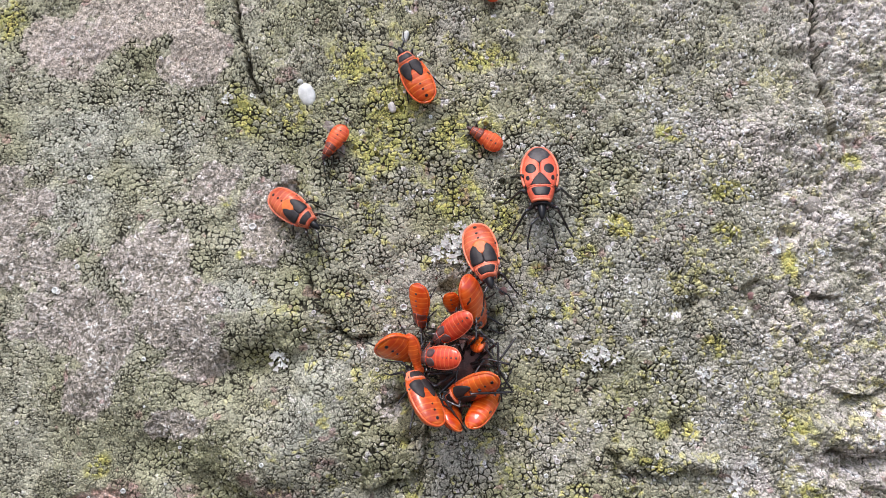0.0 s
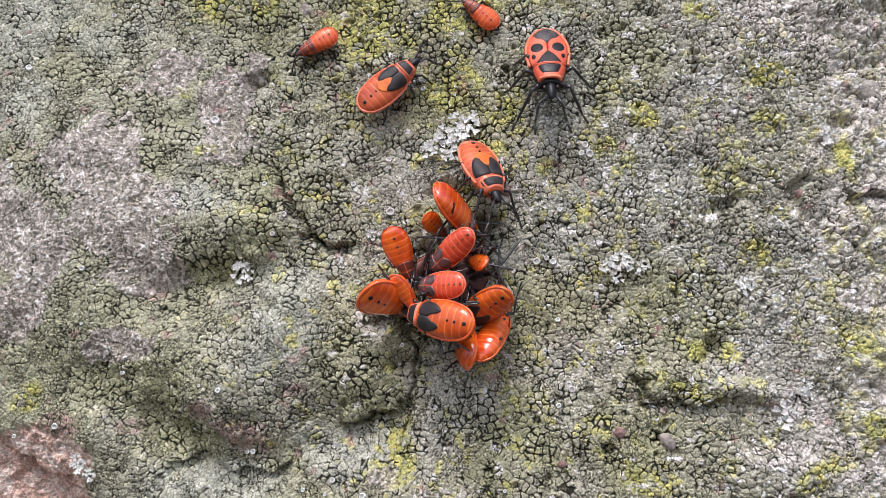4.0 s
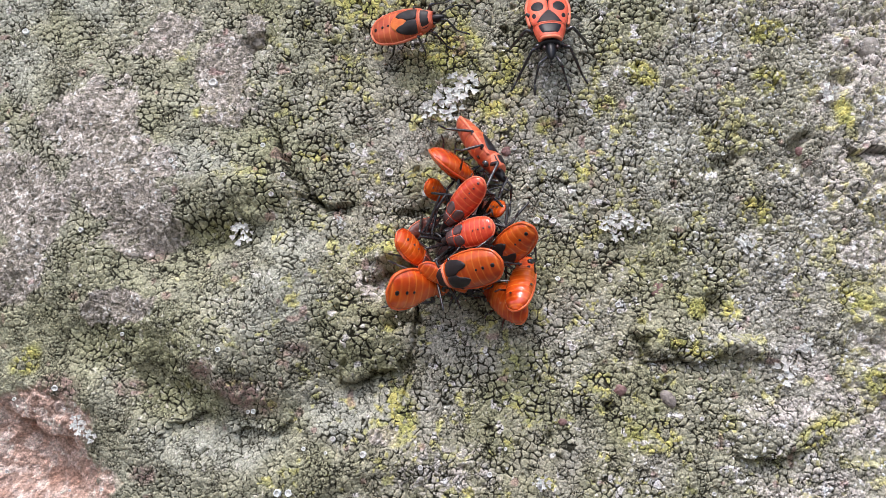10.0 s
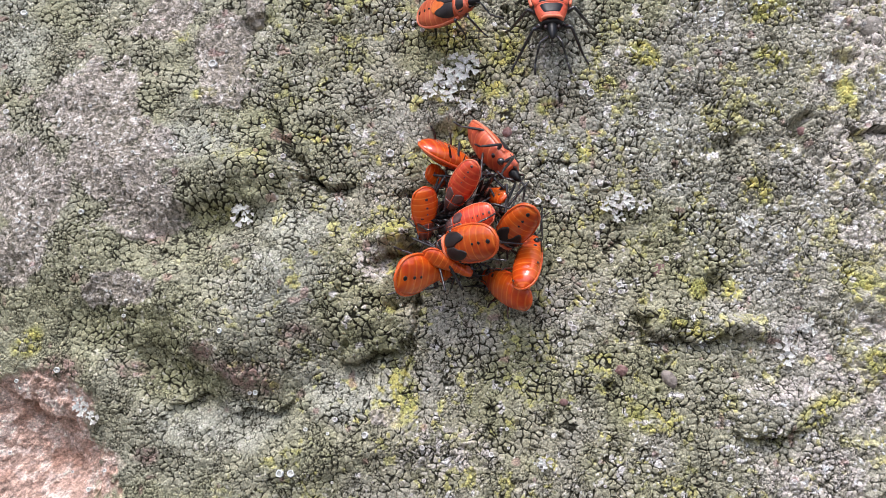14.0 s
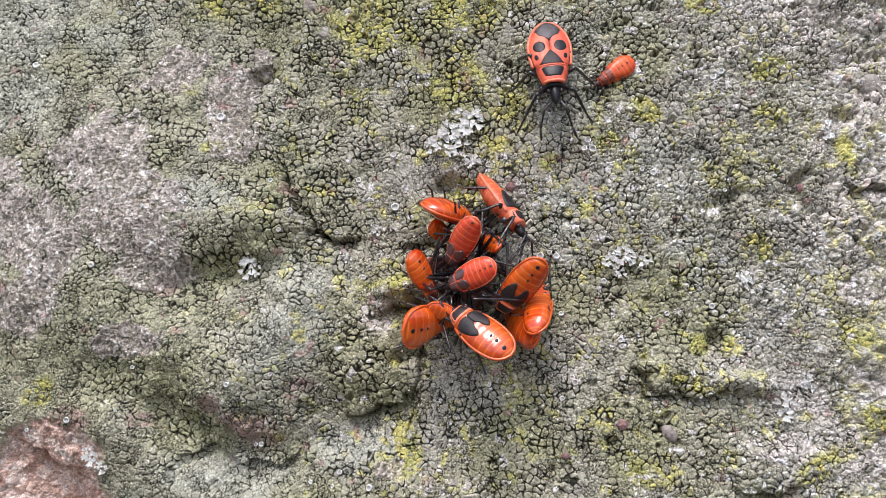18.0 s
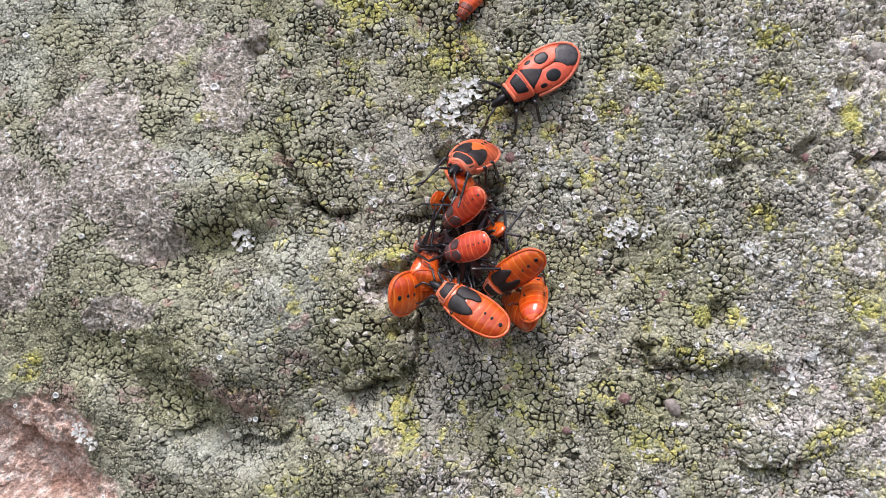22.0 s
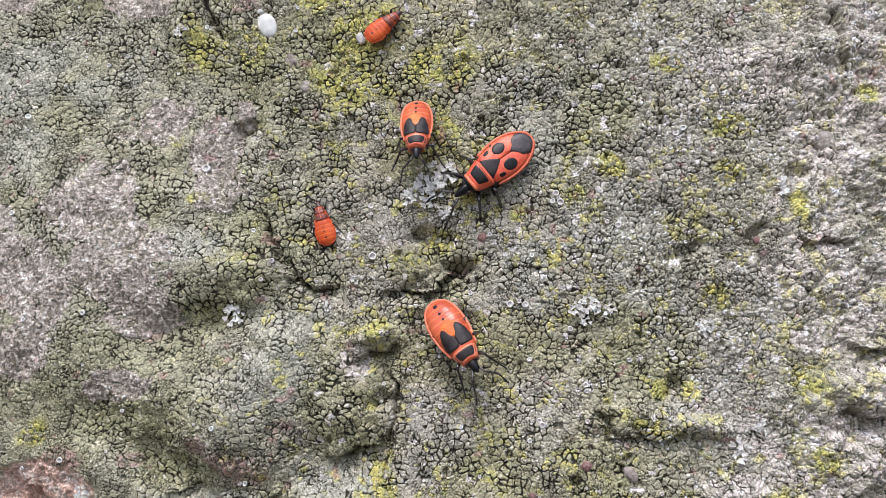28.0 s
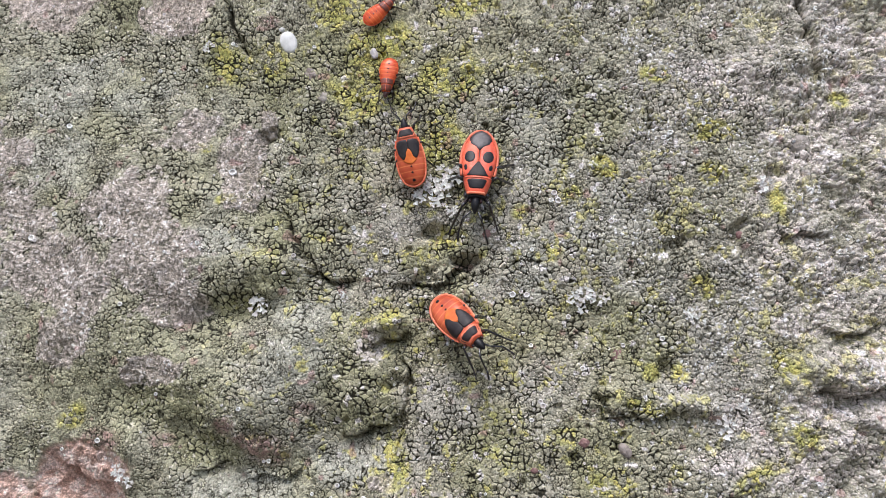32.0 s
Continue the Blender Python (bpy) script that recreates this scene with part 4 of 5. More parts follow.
def limbs(m, seed, floor=-0.25, long=1.0, thin=1.0, black=LEGBLACK, tuck=0.0):
    """Six legs, two feelers and the beak."""
    rng = random.Random(seed)
    made = []
    for side in (-1, 1):
        for yc, yk, yf, yt, out in LEGS:
            j = [rng.uniform(-0.035, 0.035) for _ in range(4)]
            hip = (side * 0.075, yc, -0.07)
            knee = (side * (0.055 + out * 0.72) * (1 - 0.4 * tuck), yk + j[0], 0.03 + 0.5 * j[1])
            ankle = (side * (out + 0.10 + j[2]) * long * (1 - 0.5 * tuck), yf + j[3], floor + 0.05)
            toe = (side * (out + 0.15 + j[2]) * long * (1 - 0.5 * tuck), yt + j[3], floor)
            path, thick = limb([hip, knee, ankle, toe], [0.027 * thin, 0.0165 * thin, 0.0125 * thin])
            made.append(m.part("leg", tube(path, thick), black, at=hip))
            m.part("coxa", ball((side * 0.125, yc + 0.005, -0.062), (0.045, 0.042, 0.042), rings=8, around=10), black)
        bend = [rng.uniform(-0.05, 0.05) for _ in range(3)]
        path, thick = limb([(side * 0.045, 0.46, 0.02), (side * (0.12 + bend[0]), 0.55, 0.03), (side * (0.17 + bend[1]), 0.63, -0.06),
                            (side * (0.19 + bend[1]), 0.68, -0.11), (side * (0.22 + bend[2]), 0.76, -0.17)],
                           [0.014 * thin, 0.013 * thin, 0.0125 * thin, 0.0145 * thin])
        m.part("antenna", tube(path, thick), black, label="black four-jointed antenna", at=(side * 0.045, 0.46, 0.02))
    path, thick = limb([(0, 0.46, -0.05), (0, 0.38, -0.11), (0, 0.24, -0.12)], [0.015 * thin, 0.011 * thin])
    m.part("beak", tube(path, thick), black)
    return made


def head_parts(m, y, material, rx=0.085):
    m.part("head", ball((0, y, 0.0), (rx, 0.105, 0.068), taper=0.45), material)
    for side in (-1, 1):
        m.part("eye", ball((side * rx * 0.95, y - 0.03, 0.022), (0.02, 0.026, 0.02), rings=8, around=10), EYE, label="dark red eye")


def rim_path(form, y0, steps=26):
    """Round the edge of the body, from one shoulder by the tail to the other."""
    right = [(form["wide"](y) * 1.0, y, 0.012) for y in (y0 + (-0.485 - y0) * (i / steps) for i in range(steps + 1))]
    return right + [(0, -0.497, 0.01)] + [(-x, y, z) for x, y, z in right[::-1]]


def firebug_adult(name, length, label):
    m = Maker(name, length, label, 0.87)
    f = ADULT
    v, faces, rim = loft(f, -0.5, 0.31, segments=7)
    m.part("abdomen", (v, faces), BLACK, rim=rim, label="black underside of the body")
    edge = rim_path(f, 0.05)
    m.part("body_rim", tube(edge, [0.019] * len(edge)), RIM, label="red side edge of the abdomen")
    wing = [(0.004, 0.07), (0.10, 0.085), (0.18, 0.075), (0.208, -0.05), (0.228, -0.2), (0.20, -0.32), (0.15, -0.40), (0.06, -0.36), (0.004, -0.27)]
    for name_side, shape in (("forewing", wing), ("forewing", mirrored(wing))):
        side = 1 if shape is wing else -1
        w = m.part(name_side, patch(f, shape, 0.012), WINGRED, label="red forewing with black spots")
        m.part("spot", patch(f, oval(side * 0.117, -0.16, 0.078, 0.085, side * 20), 0.0155, 5, 3), BLACK, w)
        m.part("spot", patch(f, oval(side * 0.158, -0.03, 0.026, 0.044, side * 15), 0.0155, 4, 2), BLACK, w)
    film = [(0.0, -0.235), (0.06, -0.285), (0.125, -0.315), (0.148, -0.375), (0.115, -0.445), (0.06, -0.486), (0.0, -0.497)]
    m.part("wing_film", patch(f, film + mirrored(film)[1:-1], 0.0165), BRONZE, label="smoky black wing membrane")
    scut = [(-0.148, 0.088), (0.148, 0.088), (0.082, -0.02), (0.0, -0.115), (-0.082, -0.02)]
    m.part("scutellum", patch(f, scut, 0.017), SOOT, label="dull black triangular shield")
    neck = m.part("pronotum", patch(f, [(-0.182, 0.085), (-0.1, 0.072), (0.1, 0.072), (0.182, 0.085), (0.16, 0.17), (0.112, 0.285), (0.0, 0.27), (-0.112, 0.285), (-0.16, 0.17)], 0.02),
                  WINGRED, label="red neck shield with a black band")
    m.part("black_band", patch(f, [(-0.146, 0.106), (0.146, 0.106), (0.128, 0.165), (0.095, 0.235), (-0.095, 0.235), (-0.128, 0.165)], 0.0235, 5), BLACK, neck)
    m.part("collar", tube([(x, 0.262 + 0.012 * math.cos(9 * x), back(f, x, 0.262) + 0.018) for x in np.linspace(-0.106, 0.106, 11)], [0.017] * 11, 7), RIM, neck, "pale red collar")
    m.part("pale_seam", tube([(x, 0.098, back(f, x, 0.098) + 0.022) for x in np.linspace(-0.176, 0.176, 15)], [0.006] * 15, 5), RIM, neck, "pale red seam")
    head_parts(m, 0.375, BLACK, 0.072)
    return m.root, limbs(m, 4, floor=-0.27, long=1.15)


def nymph_old(name, length, label, skin, seed, floor=-0.25, tuck=0.0, slim=0.86, dots=True, belly=False, saddle=False):
    m = Maker(name, length, label, slim)
    f = SLENDER if belly else NYMPH
    v, faces, rim = loft(f, -0.5, 0.36, segments=10)
    body = m.part("abdomen", (v, faces), skin, rim=rim)
    edge = rim_path(f, 0.2)
    m.part("body_rim", tube(edge, [0.017] * len(edge)), RIM if skin is TAWNY else FLAME, label="pale orange body edge" if skin is TAWNY else "bright orange body edge")
    pad = [(0.0, 0.17), (0.10, 0.178), (0.182, 0.165), (0.198, 0.10), (0.185, 0.0), (0.15, -0.075), (0.10, -0.115), (0.062, -0.075), (0.045, -0.01), (0.018, 0.03), (0.0, 0.045)]
    for shape in () if belly else (pad, mirrored(pad)):
        m.part("wing_pad", patch(f, shape, 0.0095), SOOT, label="dull black wing pad")
    if saddle:
        m.part("saddle", patch(f, [(-0.10, -0.02), (0.0, 0.05), (0.10, -0.02), (0.125, -0.12), (0.07, -0.16), (0.0, -0.185), (-0.07, -0.16), (-0.125, -0.12)], 0.006), GOLD, body, "golden orange patch behind the wing pads")
    for y, r in ((-0.41, 0.026), (-0.30, 0.019), (-0.215, 0.015)) if dots else ():
        m.part("spot", patch(f, oval(0, y, r * 1.15, r * 0.85), 0.008, 3, 2), BLACK, body)
    neck = m.part("pronotum", patch(f, [(-0.175, 0.205), (0.0, 0.20), (0.175, 0.205), (0.155, 0.28), (0.115, 0.36), (0.0, 0.345), (-0.115, 0.36), (-0.155, 0.28)], 0.016),
                  skin if belly else RIM, label="orange neck shield")
    if not belly:
        m.part("black_band", patch(f, [(-0.158, 0.216), (0.158, 0.216), (0.138, 0.285), (0.1, 0.335), (0.0, 0.325), (-0.1, 0.335), (-0.138, 0.285)], 0.022, 4), SOOT, neck)
    head_parts(m, 0.405, BLACK)
    return m.root, limbs(m, seed, floor, long=0.95, tuck=tuck)


def nymph_young(name, length, label, skin, seed, floor=-0.25, tuck=0.0, slim=0.91):
    m = Maker(name, length, label, slim)
    f = YOUNG
    v, faces, rim = loft(f, -0.5, 0.36, segments=9)
    body = m.part("abdomen", (v, faces), skin, rim=rim)
    edge = rim_path(f, 0.12)
    m.part("body_rim", tube(edge, [0.010] * len(edge)), skin)
    for y, r in ((-0.33, 0.026), (-0.2, 0.022), (-0.10, 0.016)):
        m.part("spot", patch(f, oval(0, y, r * 1.1, r * 0.8), 0.007, 3, 2), HUSK, body)
    m.part("thorax_plate", patch(f, [(-0.168, 0.07), (0.0, 0.05), (0.168, 0.07), (0.158, 0.13), (0.145, 0.185), (-0.145, 0.185), (-0.158, 0.13)], 0.012), MAROON, label="dark maroon thorax plate")
    m.part("pronotum", patch(f, [(-0.142, 0.205), (0.142, 0.205), (0.125, 0.28), (0.1, 0.345), (-0.1, 0.345), (-0.125, 0.28)], 0.012), MAROON, label="dark maroon neck shield")
    m.part("pale_seam", tube([(0, y, back(f, 0, y) + 0.011) for y in np.linspace(0.05, 0.34, 12)], [0.0075] * 12, 5), RIM, label="pale red seam")
    head_parts(m, 0.4, HUSK, 0.09)
    return m.root, limbs(m, seed, floor, long=0.85, tuck=tuck, thin=1.1)


def nymph_mid(name, length, label, skin, seed, floor=-0.2, tuck=0.4, slim=0.8):
    """A half-grown nymph: short dusky wing pads, a dusky neck shield with a pale seam, a row of small dots."""
    m = Maker(name, length, label, slim)
    f = NYMPH
    v, faces, rim = loft(f, -0.5, 0.36, segments=10)
    body = m.part("abdomen", (v, faces), skin, rim=rim)
    edge = rim_path(f, 0.2)
    m.part("body_rim", tube(edge, [0.012] * len(edge)), RIM, label="pale orange body edge")
    for y, r in ((-0.43, 0.022), (-0.34, 0.017), (-0.25, 0.014), (-0.16, 0.012)):
        m.part("spot", patch(f, oval(0, y, r * 1.25, r * 0.8), 0.007, 3, 2), HUSK, body)
    pad = [(0.012, 0.185), (0.10, 0.19), (0.18, 0.175), (0.192, 0.10), (0.175, 0.03), (0.12, 0.005), (0.06, 0.03), (0.012, 0.06)]
    for shape in (pad, mirrored(pad)):
        m.part("wing_pad", patch(f, shape, 0.010), DUSK, label="dusky grey wing pad")
    neck = m.part("pronotum", patch(f, [(-0.165, 0.212), (0.0, 0.206), (0.165, 0.212), (0.15, 0.28), (0.11, 0.355), (0.0, 0.345), (-0.11, 0.355), (-0.15, 0.28)], 0.012), DUSK, label="dusky grey neck shield")
    m.part("pale_seam", tube([(0, y, back(f, 0, y) + 0.012) for y in np.linspace(0.07, 0.33, 12)], [0.006] * 12, 5), RIM, neck, "pale red seam")
    head_parts(m, 0.4, SOOT, 0.085)
    return m.root, limbs(m, seed, floor, long=0.95, tuck=tuck)


BUGS = dict(
    adult=firebug_adult("firebug", 11.2, "adult firebug, red with black spots and black legs"),
    nymph_top=nymph_old("firebug_nymph", 9.5, "plump orange firebug nymph with heart-shaped black wing pads", TAWNY, 11, slim=0.88, saddle=True),
    nymph_walker=nymph_old("firebug_nymph", 8.7, "orange firebug nymph with black wing pads, walking alone", TAWNY, 12, slim=0.84, saddle=True),
    nymph_up=nymph_old("firebug_nymph", 8.6, "reddish orange firebug nymph with black wing pads leaving upwards", ORANGE, 13),
    small_a=nymph_young("firebug_nymph", 5.4, "small young red firebug nymph with a dark thorax", SCARLET, 14),
    small_b=nymph_young("firebug_nymph", 5.3, "small young red firebug nymph with a maroon thorax", SCARLET, 15),
    small_c=nymph_young("firebug_nymph", 5.0, "small young red firebug nymph on yellow lichen", SCARLET, 16),
    c1=nymph_old("firebug_nymph", 8.5, "glossy orange firebug nymph lying on its side in the feeding cluster", AMBER, 21, -0.2, 0.4, 0.98, False),
    c2=nymph_young("firebug_nymph", 5.0, "tiny orange firebug nymph under the feeding cluster", AMBER, 22, -0.2, 0.4, 0.84),
    c3=nymph_mid("firebug_nymph", 7.3, "small red firebug nymph on top of the feeding cluster", RED, 23, slim=0.74),
    c4=nymph_young("firebug_nymph", 4.6, "tiny orange firebug nymph inside the feeding cluster", AMBER, 24, -0.2, 0.4, 0.84),
    c5=nymph_young("firebug_nymph", 6.9, "young orange firebug nymph feeding head first in the cluster", AMBER, 25, -0.2, 0.4, 0.84),
    c6=nymph_mid("firebug_nymph", 6.4, "small pinkish red firebug nymph in the middle of the cluster", RED, 26, slim=0.88),
    c7=nymph_old("firebug_nymph", 9.0, "large orange firebug nymph with black wing pads atop the cluster", ORANGE, 27, -0.2, 0.4, 0.84),
    c8=nymph_old("firebug_nymph", 9.3, "glossy amber firebug nymph with a raised round tail", AMBER, 28, -0.2, 0.4, 0.94, belly=True),
    c9=nymph_old("firebug_nymph", 8.6, "orange firebug nymph with black wing pads leaning on the cluster", ORANGE, 29, -0.2, 0.4, 0.76),
    c10=nymph_old("firebug_nymph", 8.4, "bright orange firebug nymph on its side at the cluster's edge", AMBER, 30, -0.2, 0.4, 0.7, False),
    c11=nymph_old("firebug_nymph", 8.2, "orange firebug nymph hanging at the foot of the cluster", AMBER, 31, -0.2, 0.4, 0.86, False),
    c12=nymph_mid("firebug_nymph", 4.6, "dark maroon firebug nymph pushed deep into the cluster", MAROON, 32, slim=0.72),
    c13=nymph_old("firebug_nymph", 6.4, "glossy orange-red firebug nymph squeezed beside the round-tailed one", ORANGE, 33, -0.2, 0.4, 0.62, False, belly=True))


def husk(name):
    """The dark dried insect on which the cluster feeds, with its bent legs."""
    m = Maker(name, 1.0, "dark brown dried insect remains that the firebugs feed on")
    m.root["category"], m.root["group"] = "food", "feeding place"
    v, f = ball((0, 0, 0), (2.8, 4.4, 1.4), rings=18, around=24)
    shape = []
    for x, y, z in v:
        s = 1 + 0.2 * noise.noise(Vector((x, y, z)) * 0.6) + 0.1 * noise.noise(Vector((x, y, z)) * 1.9)
        shape.append((x * s, y * s, z * s))
    m.part("husk", (shape, f), HUSK)
    rng = random.Random(9)
    for k in range(30):
        a = 2 * math.pi * k / 30 + rng.uniform(-0.25, 0.25)
        r0, r1, r2 = rng.uniform(0.5, 1.8), rng.uniform(2.6, 4.6), rng.uniform(3.8, 6.6)
        b, c = a + rng.uniform(-0.5, 0.5), a + rng.uniform(-0.9, 0.9)
        path, thick = limb([(r0 * math.cos(a), 1.3 * r0 * math.sin(a), 0.8), (r1 * math.cos(b), 1.25 * r1 * math.sin(b), rng.uniform(2.4, 5.4)),
                            (r2 * math.cos(c), 1.25 * r2 * math.sin(c), rng.uniform(0.6, 4.2))], [0.2, 0.15])
        m.part("leg", tube(path, thick), LEGBLACK)
    return m.root


MEAL = husk("dead_insect")


# ---- how they move ----
def on_face(x, z, out, heading, pitch=0.0, roll=0.0):
    """A pose on the stone face: mm across, up and out; heading in degrees clockwise from straight up; head raised; back leaning to its right."""
    a = radians(heading)
    m = Matrix(((math.cos(a), math.sin(a), 0, x * MM), (0, 0, -1, -out * MM), (-math.sin(a), math.cos(a), 0, z * MM), (0, 0, 0, 1)))
    return m @ pose(0, 0, 0, pitch, 0, 0) @ pose(0, 0, 0, 0, roll, 0)


def tumbled(last, number):
    """Rows of a fall from the face to the soil, where the insect stays lying."""
    rng = random.Random(number)
    t0, x, z, out, heading, pitch, roll = last
    rows = [(24.9, on_face(x, z - 0.2, out, heading, pitch, roll))]
    gx, gy = x * MM + rng.uniform(-0.05, 0.05), -0.03 - rng.uniform(0.0, 0.09)
    for k, t in enumerate((25.0, 25.1, 25.2, 25.3)):
        drop = 4.9 * (t - 24.93) ** 2
        f = drop / 0.9
        m = on_face(x, z - drop / MM, out + 22 * f, heading + 30 * f, pitch, roll)
        m.translation = (x * MM * (1 - f) + gx * f, -out * MM * (1 - f) + gy * f, z * MM - drop)
        rows.append((t, m))
    end = pose(gx, gy, -0.898, 0, 0, -heading)
    return rows + [(25.36, end), (32.0, end)]


def stepping(legs, rows, length):
    """Swing the legs fore and aft while the insect goes or turns, three and three, and hold them still while it rests."""
    times = np.arange(0.0, 32.01, 0.2)
    track = [np.interp(times, [r[0] for r in rows], [r[k] for r in rows]) for k in (1, 2, 4)]
    gone = np.concatenate([[0], np.cumsum(np.hypot(np.diff(track[0]), np.diff(track[1])) + 0.04 * np.abs(np.diff(track[2])))])
    for k, leg in enumerate(legs):
        hip = leg.location.copy()
        phase = math.pi * ((k % 3 + k // 3) % 2)
        keys, last = [], None
        for i, t in enumerate(times):
            moving = (i > 0 and gone[i] - gone[i - 1] > 0.12) or (i + 1 < len(times) and gone[i + 1] - gone[i] > 0.12)
            if moving or i in (0, len(times) - 1):
                a = 13 * math.sin(2 * math.pi * gone[i] / (0.42 * length) + phase) if moving else 0.0
                keys.append((float(t), Matrix.Translation(hip) @ pose(0, 0, 0, 0, 0, a)))
        walk(leg, keys)


def motions():
    ADULT_ROWS = [(0, 11.0, 25.4, 4.0, 179, 24, 0), (1, 10.8, 25.4, 4.1, 178, 26, 0), (2, 10.7, 25.6, 4.2, 179, 27, 0), (3, 10.8, 25.2, 4.1, 178, 26, 0), (6, 10.8, 25.6, 4.2, 180, 28, 0), (7, 11.0, 25.4, 4.1, 179, 26, 0), (8, 10.9, 25.3, 4.1, 179, 26, 0), (9, 10.9, 25.4, 4.0, 178, 24, 0), (11, 11.0, 25.1, 4.0, 180, 23, 0), (13, 11.0, 25.2, 4.0, 180, 24, 0), (14, 11.0, 25.2, 4.0, 180, 24, 0), (16.5, 10.9, 24.6, 3.9, 178, 22, 0), (17, 11.0, 24.8, 3.9, 178, 22, 0), (18, 10.8, 25.1, 3.6, 176, 18, 0), (19, 11.0, 22.3, 2.6, 177, 0, 0), (20, 10.0, 20.2, 2.6, 217, 0, 0), (21, 9.6, 20.4, 2.6, 231, 0, 0), (22, 8.8, 20.3, 2.6, 236, 0, 0), (23, 8.9, 20.2, 2.6, 236, 0, 0), (24, 8.6, 20.0, 2.6, 236, 0, 0), (24.5, 8.4, 19.9, 2.6, 238, 0, 0), (26.5, 8.1, 20.8, 2.6, 238, 0, 0), (27, 7.7, 20.9, 2.6, 237, 0, 0), (28, 7.5, 20.0, 2.6, 232, 0, 0), (29, 7.0, 20.4, 2.6, 233, 0, 0), (30, 6.2, 18.8, 2.6, 228, 0, 0), (31, 5.9, 18.5, 3.2, 224, 9, 0), (32, 5.4, 19.5, 3.1, 185, 8, 0)]
    NYMPH_TOP = [(0, 3.8, 16.4, 4.2, 165, 24, 0), (1, 4.0, 13.7, 3.9, 163, 19, 0), (2, 4.1, 12.3, 3.8, 168, 17, 0), (3, 4.1, 13.4, 4.1, 164, 23, -10), (6, 3.3, 13.6, 4.5, 150, 29, -52), (7, 3.4, 12.8, 4.2, 149, 24, -58), (8, 3.7, 12.6, 4.1, 153, 23, -65), (9, 3.4, 12.5, 3.8, 152, 18, -72), (11, 4.5, 10.0, 4.2, 146, 24, -98), (13, 5.1, 8.8, 4.4, 149, 28, -104), (14, 4.9, 9.0, 4.3, 144, 26, -104), (17, 5.4, 9.6, 4.2, 148, 24, -98), (18, 5.4, 9.4, 4.2, 149, 25, -78), (19, 5.3, 9.5, 4.3, 147, 27, -78), (20, 4.7, 9.2, 4.2, 147, 24, -78), (21, 3.7, 10.6, 5.2, 150, 44, -40), (21.5, 2.8, 11.2, 5.0, 186, 39, -10), (22, 2.3, 10.9, 5.4, 218, 49, 10), (23, 1.2, 11.6, 4.7, 234, 34, 25), (24, -1.8, 11.4, 3.7, 206, 16, 10), (24.5, -0.7, 12.8, 3.9, 187, 19, 0), (26.5, 2.2, 3.4, 3.4, 168, 11, 0), (27, 2.5, -0.4, 3.5, 176, 12, 0), (28, 3.3, 0.9, 3.7, 146, 16, 0), (29, 2.7, 1.2, 4.6, 139, 31, 0), (30, 3.2, 0.7, 4.3, 141, 26, 0), (31, 3.3, 0.7, 4.0, 140, 21, 0), (32, 3.0, 0.9, 4.2, 136, 25, 0)]
    NYMPH_WALKER = [(0, -20.2, 22.5, 3.1, 126, 12, 0), (0.5, -17.4, 22.4, 3.0, 95, 11, 0), (1, -11.1, 21.0, 3.2, 97, 15, 0), (1.5, -9.3, 20.3, 4.1, 92, 32, 0), (2, -7.7, 21.1, 3.5, 76, 21, 0), (3, -7.8, 21.6, 3.5, 64, 21, 0), (3.5, -7.4, 22.8, 2.4, 46, 0, 0), (5.5, -3.6, 26.7, 2.4, 61, 0, 0), (6, -4.2, 26.2, 3.3, 68, 18, 0), (7, -5.0, 25.8, 3.5, 69, 21, 0), (8, -4.3, 26.0, 3.7, 81, 24, 0), (9, -4.3, 25.6, 3.5, 90, 20, 0), (11, -4.0, 26.0, 3.5, 84, 20, 0), (12, -3.4, 25.5, 4.2, 89, 34, 0), (13, -0.9, 25.5, 4.5, 69, 43, 0), (14, 0.2, 24.9, 4.3, 97, 37, 0), (14.5, 0.2, 24.7, 4.6, 81, 44, 0), (16.5, 1.9, 33.2, 5.1, 80, 58, 0), (18, 16.0, 54.0, 2.4, 20, 0, 0), (20, 10.0, 62.0, 2.4, -30, 0, 0), (22, 2.0, 64.0, 2.4, -80, 0, 0), (24, -3.0, 58.0, 2.4, -120, 0, 0), (25.5, -2.5, 48.0, 2.4, -140, 0, 0), (26.5, -2.2, 29.8, 3.8, -135, 26, 0), (27, -0.6, 25.4, 3.5, -186, 20, 0), (27.5, -0.8, 25.1, 3.8, -186, 26, 0), (28, -1.0, 24.3, 3.8, -183, 27, 0), (29, -1.2, 24.6, 4.2, -163, 34, 0), (29.2, -1.9, 25.2, 4.5, -148, 43, 0), (29.5, -3.2, 24.1, 4.5, -98, 43, 0), (30, -3.2, 24.1, 2.4, -57, 0, 0), (31, -4.5, 24.6, 2.4, -44, 0, 0), (32, -3.2, 22.4, 2.7, -10, 8, 0)]
    NYMPH_UP = [(0, -5.1, 40.6, 2.3, -29, 0, 0), (0.5, -7.3, 44.3, 2.3, -27, 0, 0), (1.2, -22.0, 58.0, 2.3, -25, 0, 0), (2, -26.0, 66.0, 2.3, -20, 0, 0), (32, -26.0, 68.0, 2.3, -10, 0, 0)]
